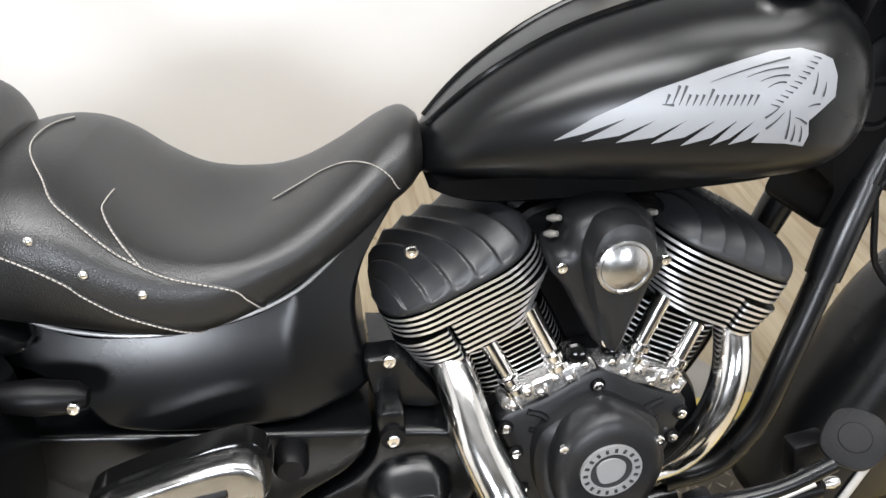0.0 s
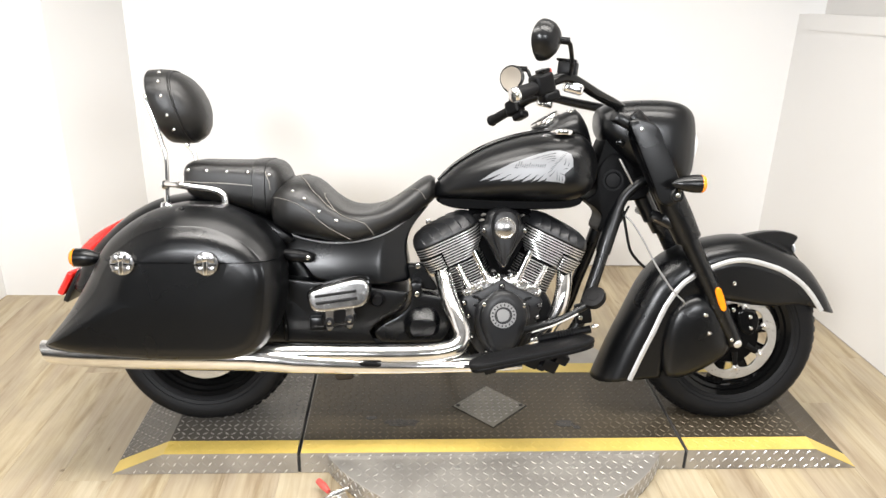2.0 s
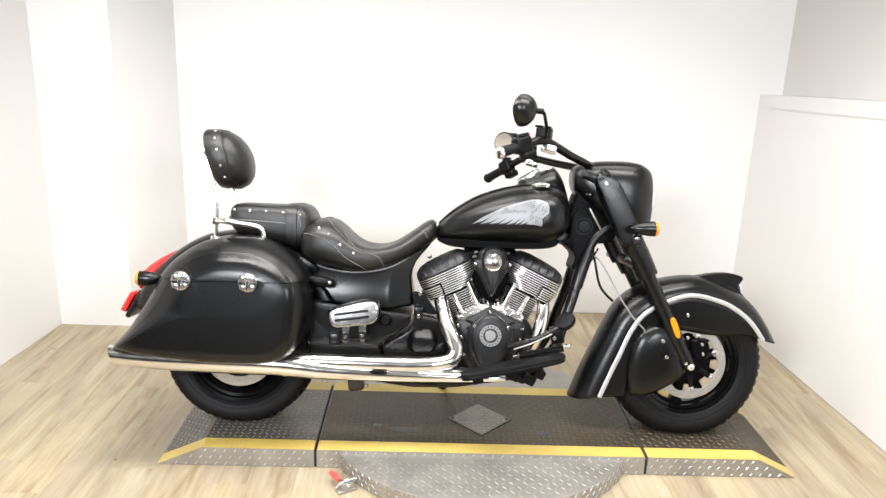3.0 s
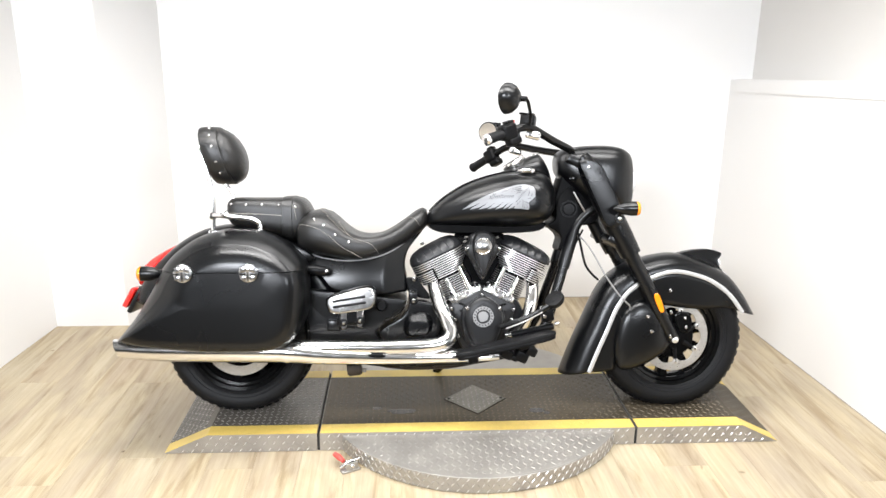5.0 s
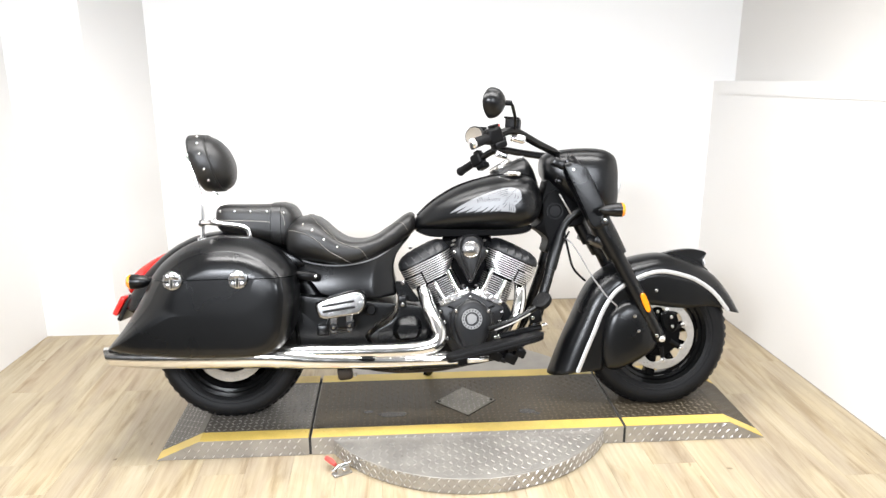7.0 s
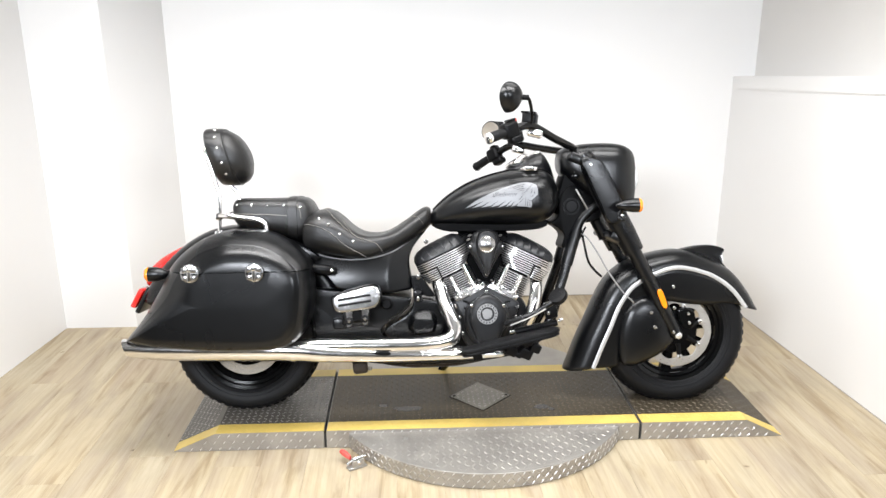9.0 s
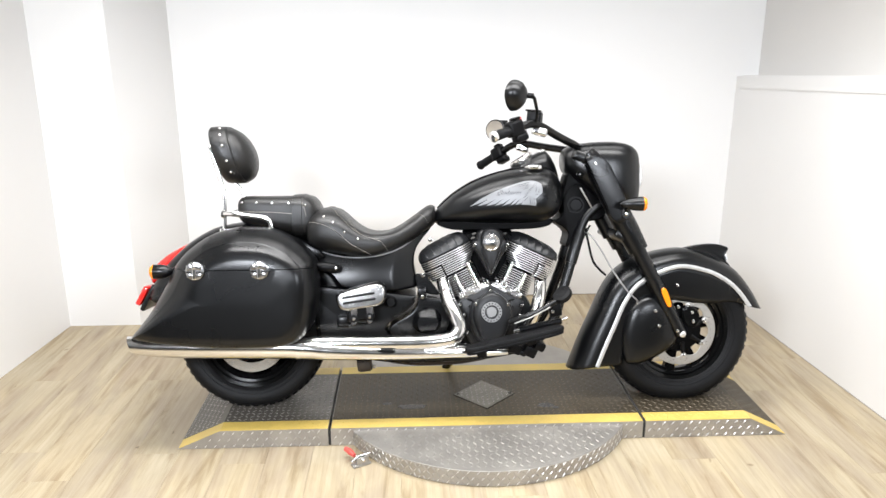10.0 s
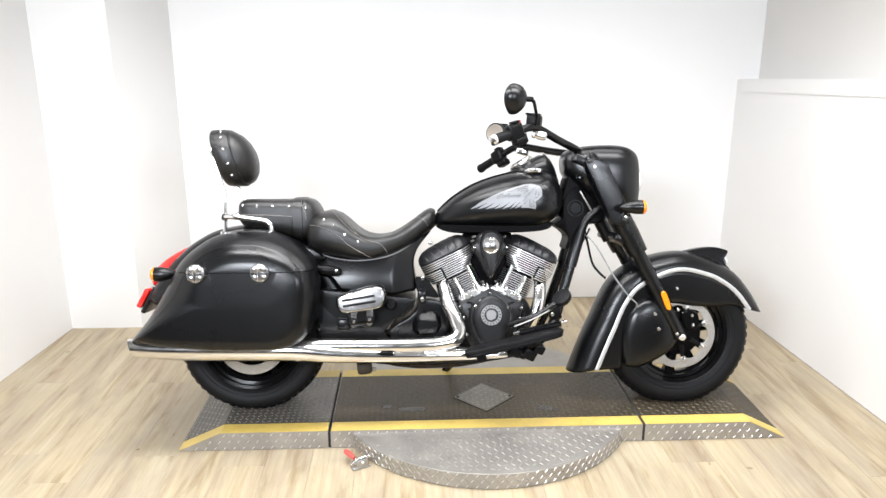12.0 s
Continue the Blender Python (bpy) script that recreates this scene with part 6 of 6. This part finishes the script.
puffy("throttle_body", [(0.085, 0.715), (0.183, 0.735), (0.281, 0.715), (0.272, 0.640), (0.230, 0.560), (0.200, 0.500), (0.166, 0.500), (0.136, 0.560), (0.094, 0.640)], [(0.09, 0.01), (0.095, 0.0), (-0.066, 0.0), (-0.072, 0.006)], FRAME, intake, n=60)
for x, y, z in ((0.118, -0.10, 0.722), (0.112, -0.11, 0.705), (0.246, -0.10, 0.72)):
    turned("fitting", [(0.003, -0.010), (0.0055, 0), (0.0035, 0.010)], (x, y, z), (0.6, -0.8, 0.3), STEEL, intake, n=12)
bolt(-0.066, -0.118, 0.700, intake, 1.6)
puffy("tank_underside", [(-0.03, 0.775), (0.2, 0.772), (0.44, 0.785), (0.42, 0.745), (0.2, 0.735), (0.02, 0.74)], [(0.08, 0.0), (-0.07, 0.0), (-0.08, 0.006)], FRAME, bike, n=50)

# exhaust
tube("exhaust_header", [(-0.030, -0.05, 0.560), (-0.022, -0.082, 0.540), (-0.010, -0.132, 0.505), (0.004, -0.182, 0.450), (0.030, -0.225, 0.395), (0.044, -0.248, 0.350), (0.022, -0.268, 0.316), (-0.06, -0.282, 0.302), (-0.20, -0.288, 0.300), (-0.40, -0.290, 0.303), (-0.60, -0.292, 0.305)],
             [0.028, 0.029, 0.030, 0.030, 0.030, 0.031, 0.030, 0.030, 0.030, 0.031, 0.032], PIPE, bike, "chrome rear exhaust header", n=24, seg=70)
tube("exhaust_header", [(0.402, -0.05, 0.555), (0.402, -0.085, 0.52), (0.393, -0.115, 0.46), (0.372, -0.125, 0.39), (0.335, -0.115, 0.32), (0.27, -0.09, 0.262), (0.19, -0.13, 0.240), (0.05, -0.25, 0.258), (-0.10, -0.28, 0.268)],
             0.0265, PIPE, bike, "chrome front exhaust header", n=24, seg=60)
v, f = tube_vf([(0.235, -0.262, 0.252), (0.20, -0.268, 0.252), (0.05, -0.278, 0.256), (-0.20, -0.290, 0.262), (-0.45, -0.298, 0.275), (-0.62, -0.300, 0.292), (-0.90, -0.300, 0.299), (-1.10, -0.300, 0.304), (-1.19, -0.300, 0.309), (-1.235, -0.300, 0.313)],
               [0.012, 0.020, 0.024, 0.028, 0.033, 0.041, 0.043, 0.043, 0.041, 0.036], 28, 90)
for q in v:
    if q[0] < -1.12:
        q[0] -= 0.55 * (q[2] - 0.310) * (-1.12 - q[0]) / 0.115
muf = make("muffler", v, f, PIPE, bike, "long chrome muffler under the saddlebag")
# a near-black plug stands in for the shade inside the pipe
v, f = tube_vf([(-1.2365, -0.300, 0.313), (-1.215, -0.300, 0.311)], 0.021, 24, 2, False)
for q in v:
    q[0] -= 0.55 * (q[2] - 0.310)
make("bore_shade", v, f, DARK_GAP, muf)
tube("heat_clamp", [(-0.585, -0.298, 0.289), (-0.600, -0.298, 0.290)], 0.0435, CHROME, muf, n=28, seg=4, smooth=False)
puffy("muffler_bracket", [(-0.285, 0.280), (-0.25, 0.284), (-0.215, 0.277), (-0.225, 0.267), (-0.27, 0.269)], [(-0.27, 0.0), (-0.318, 0.0), (-0.322, 0.003)], ENGINE, muf, n=30)

# footboards, pedal, pegs
board = empty("footboard")
board.parent = bike
tilt = pose(0.256, -0.33, 0.308, 0, -12.2, 0)
outline = cr([(-0.20, -0.008), (-0.185, -0.034), (-0.12, -0.044), (0.05, -0.044), (0.15, -0.040), (0.195, -0.022), (0.20, 0.01), (0.17, 0.05), (0.05, 0.055), (-0.12, 0.05), (-0.185, 0.03)], 60, closed=True)


def plate(name, outline, z0, z1, mat, parent, matrix, label="", soft=0.004):
    c = outline.mean(0)
    rr_ = []
    for z, k in ((z0, 0.985), (z0 + soft * 0.6, 1.0), (z1 - soft * 0.6, 1.0), (z1, 0.985), (z1 + 0.0006, 0.95)):
        rr_.append([(c[0] + (x - c[0]) * k, c[1] + (y - c[1]) * k, z) for x, y in outline])
    v, f = rings(rr_)
    return make(name, v, f, mat, parent, label, matrix=matrix)


plate("board_pad", outline, 0.004, 0.019, RUBBER, board, tilt, "black rubber footboard pad")
plate("board_plate", outline * 0.98, -0.008, 0.003, ENGINE, board, tilt)
for x in (0.13, 0.33):
    rbox("board_hinge", (0.04, 0.12, 0.03), 0.006, ENGINE, board, pose(x, -0.24, 0.25 + (x - 0.13) * 0.25, 0, -15, 0))
for x, z, s in ((0.27, 0.262, 0.05), (0.33, 0.25, 0.055), (0.37, 0.27, 0.045), (0.30, 0.245, 0.03)):
    rbox("hanger_block", (s, 0.07, s * 0.8), 0.008, ENGINE, board, pose(x, -0.22, z, 10, 25, 8))
pedal = tube("brake_pedal", [(0.245, -0.265, 0.372), (0.29, -0.285, 0.392), (0.36, -0.305, 0.425), (0.425, -0.31, 0.462)], [0.011, 0.012, 0.010, 0.010], PAINT, bike, "black brake pedal arm", n=14, seg=24)
pad_at = Matrix.Translation((0.452, -0.298, 0.487)) @ Vector((-0.50, -0.52, 0.69)).to_track_quat("Z", "Y").to_matrix().to_4x4()
pad_line = 0.84 * cr([(-0.040, -0.018), (-0.022, -0.040), (0.016, -0.043), (0.038, -0.024), (0.044, 0.006), (0.030, 0.036), (-0.004, 0.042), (-0.032, 0.028)], 48, closed=True)
pedal_pad = plate("pedal_pad", pad_line, -0.010, 0.010, RUBBER, pedal, pad_at, "black rubber pedal pad with a raised round centre")
turned("pad_boss", [(0.019, 0.0), (0.018, 0.0016), (0.012, 0.0022), (0.003, 0.0016)], (0.002, 0, 0.0102), (0, 0, 1), RUBBER, pedal_pad, n=24)
tube("pedal_edge", [(0.262, -0.292, 0.372), (0.33, -0.31, 0.402), (0.40, -0.318, 0.44)], 0.003, STEEL, pedal, n=8, seg=12)
mcyl = tube("master_cylinder", [(0.285, -0.265, 0.342), (0.455, -0.265, 0.375)], 0.013, ENGINE, bike, "black rear brake cylinder with a bright rod", n=18)
tube("rod", [(0.262, -0.265, 0.338), (0.325, -0.265, 0.350)], 0.0072, CHROME, mcyl, n=12)
for k in range(7):
    x = 0.345 + k * 0.009
    turned("bellows_ring", [(0.012, -0.003), (0.0155, 0), (0.012, 0.003)], (x, -0.265, 0.342 + (x - 0.285) * 0.194), (1, 0, 0.19), RUBBER, mcyl, n=16)
rbox("pedal_mount", (0.05, 0.03, 0.065), 0.006, ENGINE, bike, pose(0.43, -0.255, 0.425, 0, -10, 0))
bolt(0.418, -0.272, 0.415, pedal, 1.4)
turned("clevis", [(0.006, -0.01), (0.0085, 0), (0.006, 0.010)], (0.468, -0.268, 0.385), (1, 0, 0.2), CASTING, mcyl, n=14)
peg = empty("passenger_board")
peg.parent = bike
PEG = [(-0.444, 0.478), (-0.434, 0.498), (-0.36, 0.522), (-0.30, 0.536), (-0.268, 0.533), (-0.254, 0.512), (-0.258, 0.474), (-0.280, 0.452), (-0.34, 0.442), (-0.410, 0.434), (-0.435, 0.448)]
v, f = puffy_vf(PEG, [(-0.252, 0.003), (-0.256, 0.0), (-0.276, 0.0), (-0.281, 0.002), (-0.283, 0.005), (-0.2835, 0.012)], 70)
for q in v:
    q[1] -= 0.07 * (0.485 - q[2])
make("board", v, f, WORN_CHROME, peg, "folded chrome passenger footboard")
v, f = puffy_vf(PEG, [(-0.215, 0.01), (-0.22, -0.005), (-0.250, -0.005), (-0.253, 0.0)], 70)
for q in v:
    q[1] -= 0.07 * (0.485 - q[2])
make("board_backing", v, f, GLOSS, peg)
# black strips stand in for the shade in the board's two slots
for xa, za, xb, zb in ((-0.421, 0.484, -0.294, 0.503), (-0.418, 0.462, -0.290, 0.480)):
    tube("slot_shade", [(xa, -0.283 - 0.07 * (0.485 - za), za), (xb, -0.283 - 0.07 * (0.485 - zb), zb)], 0.0048, RUBBER, peg, "black strip standing in for a shaded slot", n=10, seg=3)
puffy("hinge", [(-0.395, 0.448), (-0.33, 0.448), (-0.322, 0.41), (-0.34, 0.395), (-0.385, 0.40)], [(-0.21, 0), (-0.262, 0.0), (-0.268, 0.004)], ENGINE, peg, n=30)
for x, z in ((-0.378, 0.400), (-0.315, 0.407)):
    puffy("hinge_lug", [(x - 0.013, z + 0.05), (x + 0.013, z + 0.05), (x + 0.012, z), (x + 0.008, z - 0.026), (x - 0.008, z - 0.026), (x - 0.012, z)], [(-0.255, 0), (-0.270, 0), (-0.273, 0.003)], WORN_CHROME, peg, "chrome hinge lug", n=30)
    rbox("hinge_block", (0.036, 0.02, 0.030), 0.005, ENGINE, peg, pose(x, -0.257, z + 0.004))
    turned("collar", [(0.0155, 0), (0.0155, 0.004), (0.011, 0.005)], (x, -0.273, z), (0, -1, 0), RUBBER, peg, n=18)
    bolt(x, -0.279, z, peg, 1.2)
rbox("peg_mount", (0.10, 0.05, 0.05), 0.01, PAINT, peg, pose(-0.36, -0.20, 0.395, 0, 5, 0))
rbox("peg_mount", (0.05, 0.04, 0.045), 0.008, PAINT, peg, pose(-0.425, -0.19, 0.375))
turned("frame_cap", [(0.022, -0.02), (0.022, 0.02), (0.016, 0.028)], (-0.232, -0.175, 0.452), (0, -1, 0), ENGINE, peg, n=20)
tube("belt_guard", [(-0.565, -0.172, 0.49), (-0.548, -0.178, 0.44), (-0.533, -0.178, 0.38), (-0.528, -0.176, 0.31)], 0.008, GLOSS, bike, n=8, seg=20)
puffy("swingarm", [(-0.86, 0.33), (-0.70, 0.345), (-0.55, 0.35), (-0.55, 0.27), (-0.70, 0.255), (-0.86, 0.265)], [(-0.10, 0.0), (-0.14, 0.0), (-0.145, 0.005)], PAINT, bike, n=40)
tube("side_stand", [(0.10, 0.12, 0.24), (0.06, 0.20, 0.14), (0.02, 0.285, 0.066), (0.0, 0.30, 0.061)], 0.013, GLOSS, bike, "black side stand", n=12, seg=20)
# engine underside bits
for x, z, s in ((-0.36, 0.215, 0.05), (-0.30, 0.235, 0.06), (-0.15, 0.23, 0.10), (0.02, 0.232, 0.12), (0.15, 0.228, 0.10)):
    rbox("sump_block", (s, 0.16, 0.05), 0.012, ENGINE, bike, pose(x, -0.05, z))
turned("drain_housing", [(0.03, -0.03), (0.036, -0.02), (0.036, 0.02), (0.03, 0.03)], (-0.352, -0.06, 0.170), (1, 0, 0.1), RUSTY, bike, "dirty brown drain housing", n=20)
tube("sump", [(-0.29, -0.05, 0.205), (-0.2, -0.05, 0.190), (0.05, -0.05, 0.190), (0.22, -0.05, 0.205)], [0.02, 0.036, 0.034, 0.02], RUSTY, bike, "dirty brown engine sump", n=18, seg=24)
turned("drain_bolt", [(0.009, 0), (0.009, 0.012), (0.006, 0.016)], (-0.31, -0.07, 0.166), (0, 0, -1), STEEL, bike, n=10)
# added black block, keeps the floor from showing through below the covers
rbox("dark_filler", (0.60, 0.20, 0.07), 0.015, FRAME, bike, pose(-0.285, -0.06, 0.280), "black filler block closing the opening under the side covers")

# ---- floor planks ----
PW, PL = 0.178, 1.22
plank_meshes = []
for k in range(4):
    bm = bmesh.new()
    bmesh.ops.create_cube(bm, size=1)
    for v in bm.verts:
        v.co = Vector((v.co.x * (PW - 0.0005), v.co.y * (PL - 0.0005), v.co.z * 0.0035 - 0.00175))
    bmesh.ops.bevel(bm, geom=[e for e in bm.edges if all(v.co.z > -0.001 for v in e.verts)], offset=0.0004, segments=1, affect="EDGES")
    me = bpy.data.meshes.new("plank")
    bm.to_mesh(me)
    bm.free()
    me.materials.append(FLOOR)
    plank_meshes.append(me)
rnd = random.Random(7)
for i in range(28):
    shift = rnd.random() * PL
    for j in range(7):
        y = -5.2 + shift + j * PL
        if -5.3 < y < 2.0:
            o = new("plank", plank_meshes[(i + j) % 4])
            o.parent = floor
            o.location = (-2.42 + i * PW, y, 0)
